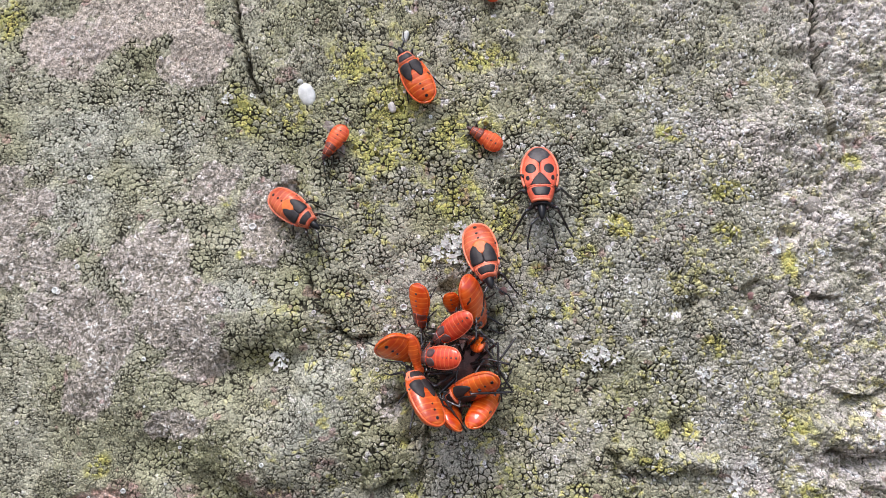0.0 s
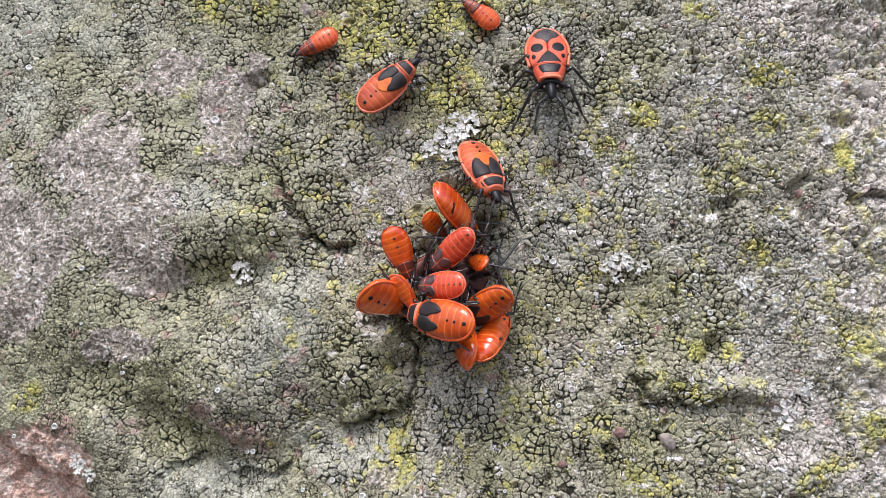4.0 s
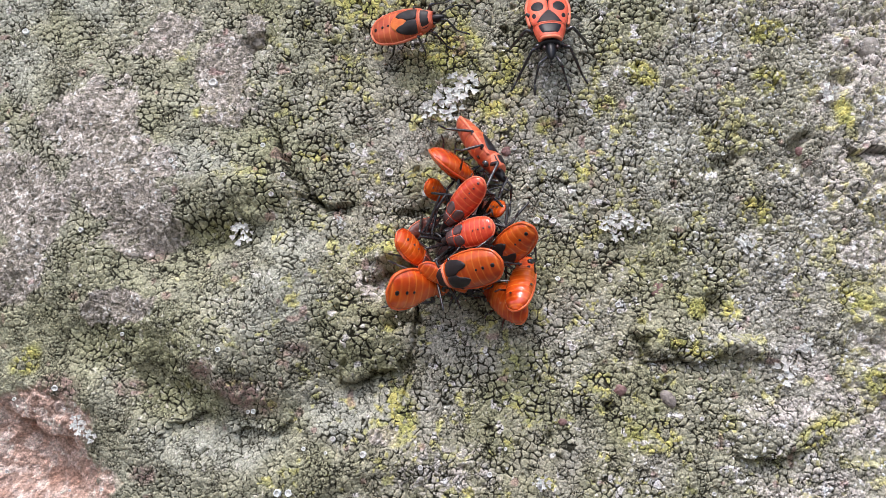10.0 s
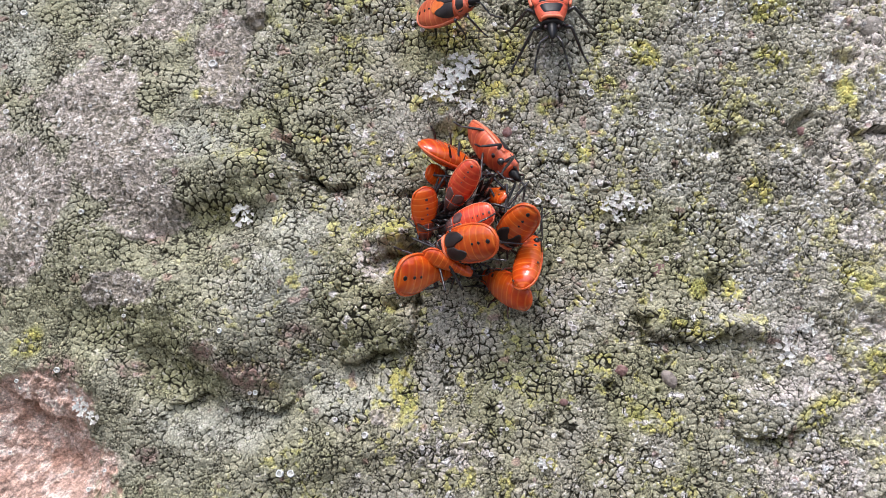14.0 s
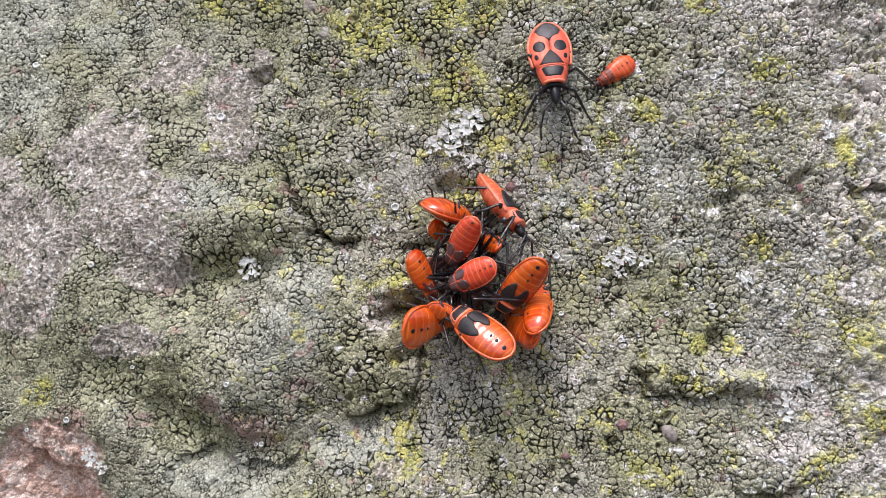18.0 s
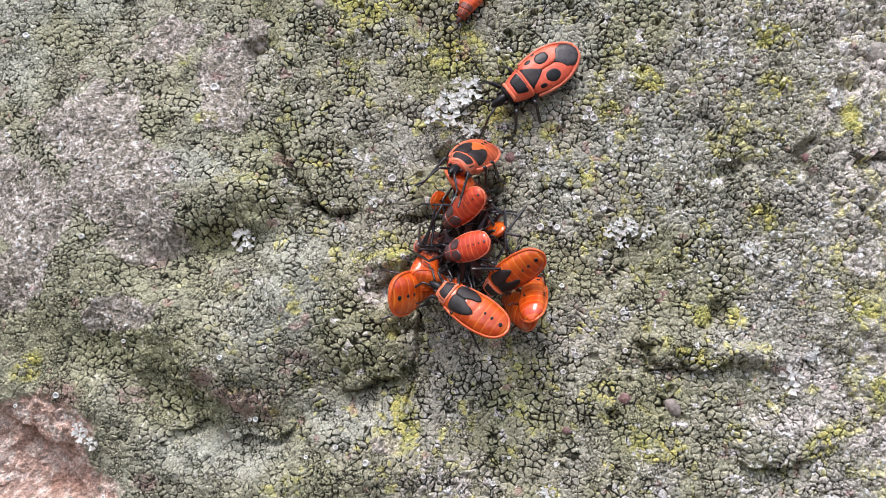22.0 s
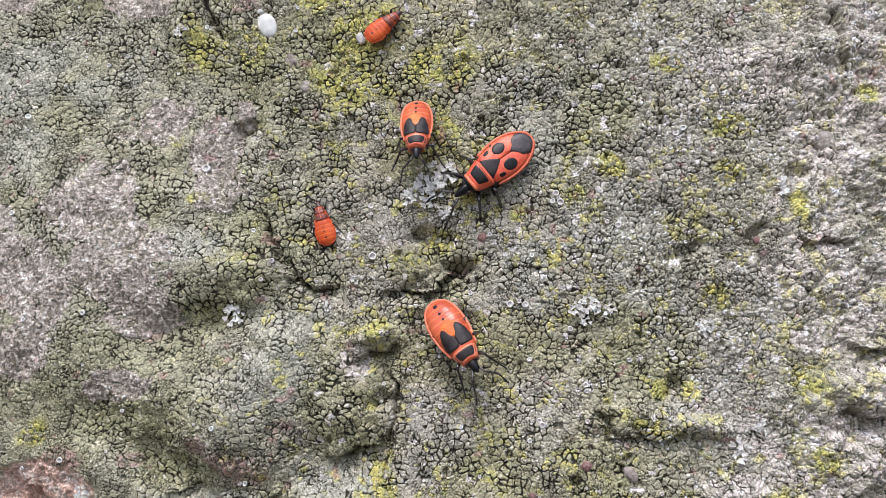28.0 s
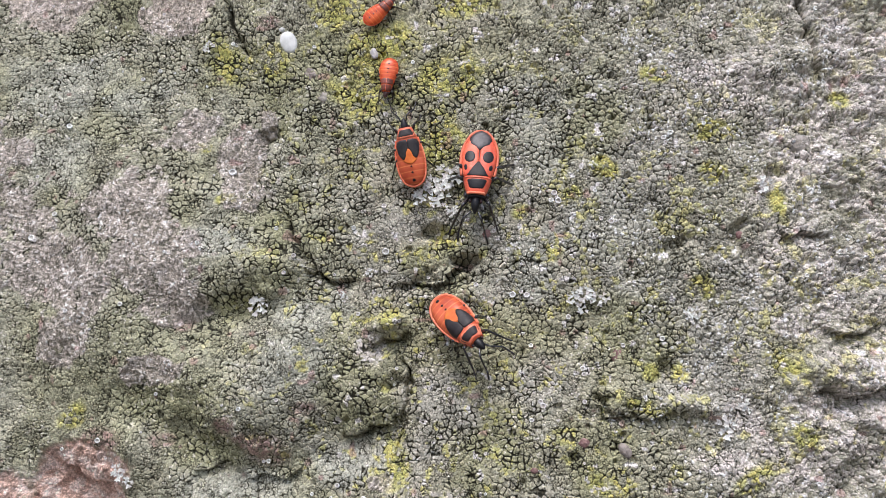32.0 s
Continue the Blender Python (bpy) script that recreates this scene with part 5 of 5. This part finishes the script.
    SMALL_A = [(0, -15.7, 31.8, 1.5, -147, 0, 0), (0.5, -16.3, 31.8, 1.5, -155, 0, 0), (1, -14.9, 30.2, 1.5, -187, 0, 0), (2, -14.3, 28.6, 1.5, -207, 0, 0), (3, -14.1, 28.2, 1.5, -201, 0, 0), (3.5, -14.8, 28.9, 1.5, -155, 0, 0), (4.2, -15.0, 29.9, 1.5, -107, 0, 0), (4.9, -15.2, 31.8, 1.5, -41, 0, 0), (5.5, -14.6, 32.9, 1.5, -3, 0, 0), (6, -14.0, 35.9, 1.5, -7, 0, 0), (7, -14.8, 39.9, 1.5, -8, 0, 0), (8, -15.0, 49.0, 1.5, 10, 0, 0), (10, -13.0, 60.0, 1.5, 20, 0, 0), (22, -12.0, 62.0, 1.5, 60, 0, 0), (24.5, -12.0, 52.0, 1.5, 80, 0, 0), (26.5, -5.9, 36.9, 1.5, 62, 0, 0), (27, -5.6, 35.6, 1.5, 76, 0, 0), (28, -5.2, 37.9, 1.5, 50, 0, 0), (29, -5.4, 37.8, 1.5, 57, 0, 0), (29.5, -7.0, 37.3, 1.5, 106, 0, 0), (30, -5.1, 35.9, 1.5, 172, 0, 0), (31, -6.0, 34.2, 1.5, 203, 0, 0), (32, -6.2, 32.9, 1.5, 187, 0, 0)]
    SMALL_B = [(0, 4.0, 32.2, 1.5, -57, 0, 0), (1, 3.3, 32.6, 1.5, -40, 0, 0), (2, 3.5, 31.6, 1.5, -50, 0, 0), (3, 3.6, 31.9, 1.5, -39, 0, 0), (3.5, 3.7, 32.0, 1.5, -41, 0, 0), (5.5, 1.6, 36.6, 1.5, -78, 0, 0), (6, 1.5, 36.9, 1.5, -71, 0, 0), (7, 1.8, 37.0, 1.5, -61, 0, 0), (7.5, 0.0, 41.0, 2.1, -40, 0, 0), (9, 6.0, 48.0, 2.1, 40, 0, 0), (13, 20.0, 46.0, 2.1, 100, 0, 0), (15, 25.0, 36.0, 2.1, 150, 0, 0), (16.4, 24.0, 32.0, 2.1, 180, 0, 0), (17, 19.0, 27.3, 1.5, 182, 0, 0), (17.5, 17.0, 24.3, 1.5, 244, 0, 0), (18, 17.7, 24.7, 1.5, 236, 0, 0), (18.5, 18.6, 27.9, 1.5, 246, 0, 0), (19, 18.1, 28.8, 1.5, 273, 0, 0), (19.5, 14.5, 30.7, 1.5, 267, 0, 0), (20, 11.0, 30.9, 1.5, 272, 0, 0), (21, 3.0, 30.3, 1.5, 254, 0, 0), (22, 2.0, 29.6, 1.5, 209, 0, 0), (23, 1.8, 29.2, 1.5, 201, 0, 0), (24, 0.4, 27.9, 1.5, 196, 0, 0), (24.5, 0.8, 28.0, 1.5, 184, 0, 0), (25.5, 0.4, 25.6, 1.5, 184, 0, 0), (26.5, -0.5, 20.9, 1.5, 180, 0, 0), (27, -5.4, 14.6, 1.5, 213, 0, 0), (27.5, -8.0, 11.2, 1.5, 244, 0, 0), (27.7, -9.8, 12.2, 1.5, 290, 0, 0), (28, -12.0, 14.0, 1.5, 344, 0, 0), (28.5, -11.7, 20.3, 1.5, 352, 0, 0), (29, -11.4, 26.3, 1.5, 357, 0, 0), (29.5, -11.6, 29.6, 1.5, 363, 0, 0), (30, -10.6, 32.5, 1.5, 368, 0, 0), (31, -11.3, 37.5, 1.5, 380, 0, 0), (32, -7.3, 42.3, 1.5, 409, 0, 0)]
    SMALL_C = [(0, 4.5, 53.0, 1.4, -30, 0, 0), (1, 3.0, 60.0, 1.4, -30, 0, 0), (32, 0.0, 66.0, 1.4, -20, 0, 0)]
    C1 = [(0, 2.8, 10.3, 4.5, 158, -40, 130), (1, 1.8, 10.5, 4.5, 146, -54, 130), (2, 1.5, 10.4, 4.5, 141, -55, 130), (3, 1.6, 8.8, 4.5, 143, -46, 130), (6, 0.1, 9.9, 4.5, 101, -47, 125), (7, 0.1, 9.3, 4.5, 102, -55, 125), (9, 0.8, 9.3, 4.5, 105, -58, 125), (11, 1.4, 9.4, 4.5, 102, -58, 125), (13, 1.1, 8.6, 4.5, 101, -57, 125), (14, 0.6, 8.5, 4.5, 99, -46, 125), (17, 0.2, 8.6, 4.5, 88, -55, 125), (19, 0.2, 8.8, 4.5, 86, -55, 125), (21, 0.2, 8.6, 4.5, 99, -58, 125), (22, 2.3, 7.7, 4.5, 111, -58, 125), (23, 2.9, 7.5, 4.5, 121, -57, 125), (24, 3.0, 6.9, 4.5, 119, -55, 125)]
    C2 = [(0, 0.1, 10.2, 3.4, 167, -52, 0), (1, -1.0, 10.0, 3.4, 151, -58, 0), (2, -0.8, 9.3, 3.4, 151, -58, 0), (3, -0.9, 7.8, 3.4, 145, -58, 0), (6, -1.4, 7.9, 3.4, 108, -58, 0), (9, -0.8, 7.4, 3.4, 113, -58, 0), (13, -0.7, 6.6, 3.4, 110, -58, 0), (17, -0.8, 6.8, 3.4, 115, -58, 0), (19, -0.9, 6.6, 3.4, 111, -58, 0), (22, -0.4, 6.4, 3.4, 117, -58, 0), (24, 0.6, 6.1, 3.4, 139, -58, 0)]
    C3 = [(0, 0.0, 7.2, 6.3, -123, -32, 0), (1, -0.6, 6.2, 6.3, -127, -23, 0), (2, -0.3, 5.6, 6.3, -127, -34, 0), (3, -0.1, 4.1, 6.3, -125, -34, 0), (6, 1.7, 6.0, 6.3, -133, -38, 0), (9, 1.5, 5.7, 6.3, -131, -37, 0), (11, 2.1, 4.7, 6.3, -135, -35, 0), (13, 1.7, 4.5, 6.3, -131, -43, 0), (14, 1.5, 4.9, 6.3, -141, -44, 0), (17, 1.2, 5.0, 6.3, -144, -45, 0), (19, 1.2, 5.1, 6.3, -142, -36, 0), (21, 0.9, 4.5, 6.3, -140, -37, 0), (22, 1.4, 5.3, 6.3, -120, -44, 0), (24, 2.4, 3.5, 6.3, -120, -46, 0)]
    C4 = [(0, 2.8, 5.7, 4.5, -58, -57, 0), (1, 2.5, 5.0, 4.5, -54, -52, 0), (2, 2.4, 5.1, 4.5, -49, -51, 0), (3, 2.4, 3.4, 4.5, -53, -52, 0), (6, 4.7, 6.1, 4.5, -62, -54, 0), (9, 4.7, 5.6, 4.5, -61, -52, 0), (13, 4.9, 4.4, 4.5, -59, -52, 0), (17, 4.1, 5.7, 4.5, -52, -51, 0), (19, 4.0, 5.2, 4.5, -54, -54, 0), (22, 4.5, 3.9, 4.5, -47, -58, 0), (24, 5.1, 2.1, 4.5, -46, -58, 0)]
    C5 = [(0, -3.8, 9.9, 5.0, 178, -35, 30), (1, -4.8, 8.8, 5.0, 189, -50, 30), (2, -4.5, 6.7, 5.0, 180, -43, 30), (3, -4.7, 5.5, 5.0, 174, -35, 20), (6, -3.7, 2.2, 5.0, 136, -34, -40), (9, -3.2, 0.1, 5.0, 137, -40, -40), (11, -2.7, 0.9, 5.0, 132, -47, -40), (13, -2.9, 1.3, 5.0, 155, -43, -30), (14, -2.2, 2.3, 5.0, 183, -42, -30), (17, -2.9, 2.1, 5.0, 144, -46, -40), (19, -2.5, 1.5, 5.0, 164, -33, -40), (20, -2.7, 1.5, 5.0, 136, -55, -40), (20.3, -2.1, 1.4, 5.0, 86, -58, -30), (20.6, -2.0, 1.3, 5.0, 48, -57, -20), (21, -2.3, 0.3, 4.4, 17, -28, 20), (22, -2.1, 0.4, 4.4, 16, -28, 20), (24, -1.3, 1.4, 4.4, 22, -28, 20)]
    C6 = [(0, -1.5, 3.9, 6.4, -88, -28, 0), (1, -1.2, 2.8, 6.4, -92, -34, 0), (2, -0.5, 2.4, 6.4, -70, -45, 0), (3, -1.1, 0.8, 6.4, -80, -31, 0), (6, 1.5, 2.7, 6.4, -98, -38, 0), (9, 1.9, 2.3, 6.4, -101, -32, 0), (11, 2.6, 2.0, 6.4, -96, -30, 0), (13, 2.0, 1.4, 6.4, -91, -33, 0), (14, 2.2, 1.5, 6.4, -104, -30, 0), (17, 2.1, 1.6, 6.4, -112, -27, 0), (19, 1.9, 1.8, 6.4, -110, -27, 0), (21, 1.1, 1.8, 6.4, -105, -37, 0), (22, 1.7, 1.5, 6.4, -99, -37, 0), (24, 1.7, 0.2, 6.4, -93, -28, 0)]
    C7 = [(0, -3.3, -0.5, 7.2, -31, -27, 48), (1, -1.7, -2.0, 7.2, -42, -6, 48), (2, -2.6, 0.1, 7.2, -71, -39, 0), (3, -1.9, -2.5, 7.2, -65, -33, 0), (6, 2.0, 0.3, 7.2, -107, -31, -25), (8, 3.6, 1.5, 7.2, -112, -29, -25), (9, 2.0, -0.3, 7.2, -107, -32, -25), (11, 2.2, -1.8, 7.2, -92, -38, -20), (13, 1.3, -1.3, 7.2, -93, -39, -20), (14, 1.9, -0.9, 7.2, -89, -43, -20), (14.5, 2.4, -0.5, 7.2, -91, -44, -15), (15.5, 2.6, -2.3, 7.2, -67, -33, 0), (16.5, 2.4, -4.3, 7.2, -45, -19, 20), (17, 2.1, -3.8, 7.2, -47, -18, 20), (18, 2.9, -3.7, 7.2, -51, -25, 20), (19, 2.5, -2.8, 7.2, -58, -9, 10), (21, 2.9, -3.2, 7.2, -70, -17, 5), (22, 2.0, -4.3, 7.2, -56, -7, 20), (23, 1.3, -4.2, 7.2, -44, -14, 20), (24, 0.8, -4.5, 7.2, -44, -2, 20)]
    C8 = [(0, -5.5, 4.6, 4.6, 115, -51, 38), (1, -5.9, 3.2, 4.6, 93, -55, 38), (2, -6.1, 1.5, 4.6, 92, -58, 38), (3, -6.0, 0.3, 4.6, 108, -57, 38), (6, -2.8, -0.9, 4.6, 84, -46, 38), (8, -1.6, -2.9, 4.6, 73, -42, 38), (9, -2.0, -2.5, 4.6, 70, -39, 38), (11, -2.2, -3.0, 4.6, 81, -42, 38), (13, -2.9, -2.8, 4.6, 71, -43, 38), (14, -1.8, -3.2, 4.6, 72, -47, 38), (17, -2.0, -2.2, 4.6, 62, -49, 38), (18, -1.8, -2.7, 4.6, 67, -52, 38), (19, -1.9, -2.5, 4.6, 55, -50, 38), (21, -2.6, -2.6, 4.6, 65, -52, 38), (22, -3.0, -2.2, 4.6, 60, -52, 38), (23, -3.5, -1.8, 4.6, 56, -54, 38), (24, -3.6, -1.9, 4.6, 57, -54, 38)]
    C9 = [(0, 2.1, 0.2, 5.6, -112, -27, -30), (1, 2.8, 0.3, 5.6, -111, -30, -30), (2, 3.2, 0.0, 5.6, -108, -47, -30), (3, 3.1, -1.4, 5.6, -110, -47, -30), (6, 6.5, 1.2, 5.6, -135, -46, -20), (8, 7.5, 2.2, 5.6, -133, -54, -20), (9, 6.4, 1.6, 5.6, -125, -51, -20), (13, 6.5, -0.2, 5.6, -121, -52, -20), (14, 6.7, 0.7, 5.6, -130, -55, -20), (17, 6.6, 0.6, 5.6, -139, -32, -20), (18, 6.9, 0.6, 5.6, -137, -35, -20), (19, 6.2, 1.3, 5.6, -135, -33, -20), (21, 6.9, 0.1, 5.6, -113, -58, -25), (22, 6.1, -1.0, 5.6, -119, -34, -30), (23, 5.5, -2.1, 5.6, -104, -37, -30), (24, 5.2, -2.8, 5.6, -102, -35, -30)]
    C10 = [(0, 4.1, -1.6, 4.0, 34, -42, 152), (1, 4.5, -1.5, 4.0, 29, -30, 152), (2, 4.8, -2.4, 4.0, 22, 0, 152), (3, 4.3, -3.5, 4.0, 31, -27, 152), (6, 7.6, -0.9, 4.0, 12, -43, 152), (8, 8.8, -0.1, 4.0, 13, -36, 152), (9, 8.2, -1.1, 4.0, 12, -37, 152), (13, 7.3, -3.2, 4.0, 16, -39, 152), (14, 8.2, -2.0, 4.0, 13, -38, 152), (17, 8.8, -0.9, 4.0, 11, -45, 152), (18, 9.0, -1.1, 4.0, 11, -46, 152), (19, 9.0, -0.5, 4.0, 10, -38, 152), (21, 8.3, -1.9, 4.0, 14, -34, 152), (22, 8.4, -2.8, 4.0, 6, -47, 152), (24, 7.1, -5.1, 4.0, 22, -43, 152)]
    C11 = [(0, -0.3, -2.1, 3.4, -17, -52, 60), (1, -0.7, -2.6, 3.4, -21, -45, 60), (2, -0.7, -3.7, 3.4, -38, -45, 60), (3, 0.9, -4.1, 3.4, 12, -58, 60), (4.5, 2.4, -4.0, 3.4, -35, -46, 150), (6, 4.5, -3.5, 2.8, -56, -38, 150), (8, 6.1, -2.9, 2.8, -55, -50, 140), (9, 5.8, -3.2, 2.8, -51, -45, 140), (11, 5.6, -4.6, 2.8, -48, -42, 140), (13, 4.6, -5.2, 2.8, -46, -36, 140), (14, 5.7, -4.6, 2.8, -55, -40, 140), (17, 6.7, -3.0, 2.8, -39, -54, 150), (19, 7.3, -2.7, 2.8, -45, -52, 150), (22, 6.9, -4.0, 2.8, -47, -57, 150), (24, 4.8, -6.3, 2.8, -47, -55, 150)]
    C12 = [(0, -2.0, 5.4, 3.2, 40, -30, 20), (3, -2.3, 3.6, 3.2, 45, -30, 20), (6, -2.0, 4.9, 3.2, 50, -30, 20), (9, -2.2, 4.0, 3.2, 55, -30, 20), (13, -2.0, 3.3, 3.2, 52, -30, 20), (17, -1.8, 3.5, 3.2, 60, -30, 20), (20, -1.9, 3.2, 3.2, 60, -30, 20), (24, -1.8, 2.6, 3.2, 55, -30, 20)]
    C13 = [(0, -4.2, 3.9, 5.6, 165, -25, 35), (1, -4.7, 3.3, 5.6, 158, -25, 35), (2, -4.8, 1.6, 5.6, 152, -25, 35), (3, -4.6, 0.3, 5.6, 150, -25, 35), (6, -0.5, -0.3, 5.2, 124, -25, 35), (8, 0.7, -2.3, 5.2, 113, -25, 35), (9, 0.3, -1.9, 5.2, 110, -25, 35), (11, 0.1, -2.4, 5.2, 121, -25, 35), (13, -0.6, -2.2, 5.2, 111, -25, 35), (14, 0.5, -2.6, 5.2, 112, -25, 35), (17, 0.3, -1.6, 5.2, 102, -25, 35), (18, 0.5, -2.1, 5.2, 107, -25, 35), (19, 0.4, -1.9, 5.2, 95, -25, 35), (21, -0.3, -2.0, 5.2, 105, -25, 35), (22, -0.7, -1.6, 5.2, 100, -25, 35), (23, -1.2, -1.2, 5.2, 96, -25, 35), (24, -1.3, -1.3, 5.2, 97, -25, 35)]
    for name, rows in (("adult", ADULT_ROWS), ("nymph_top", NYMPH_TOP), ("nymph_walker", NYMPH_WALKER), ("nymph_up", NYMPH_UP), ("small_a", SMALL_A),
                       ("small_b", SMALL_B), ("small_c", SMALL_C)):
        walk(BUGS[name][0], [(r[0], on_face(*r[1:])) for r in rows])
        if name not in ("nymph_up", "small_c"):
            stepping(BUGS[name][1], rows, 5.3 if name.startswith("small") else 9.0)
    for k, (name, rows) in enumerate((("c1", C1), ("c2", C2), ("c3", C3), ("c4", C4), ("c5", C5), ("c6", C6), ("c7", C7), ("c8", C8), ("c9", C9), ("c10", C10), ("c11", C11), ("c12", C12), ("c13", C13))):
        walk(BUGS[name][0], [(r[0], on_face(*r[1:])) for r in rows] + tumbled(rows[-1], k))
    meal = [(0, 1.6, 2.6, 2.1, 20, 0, 0), (3, 1.3, 2.4, 2.1, 20, 0, 0), (9, 2.0, 2.4, 2.1, 25, 0, 0), (24, 1.6, 2.2, 2.1, 20, 0, 0)]
    walk(MEAL, [(r[0], on_face(*r[1:])) for r in meal] + tumbled(meal[-1], 40))


motions()
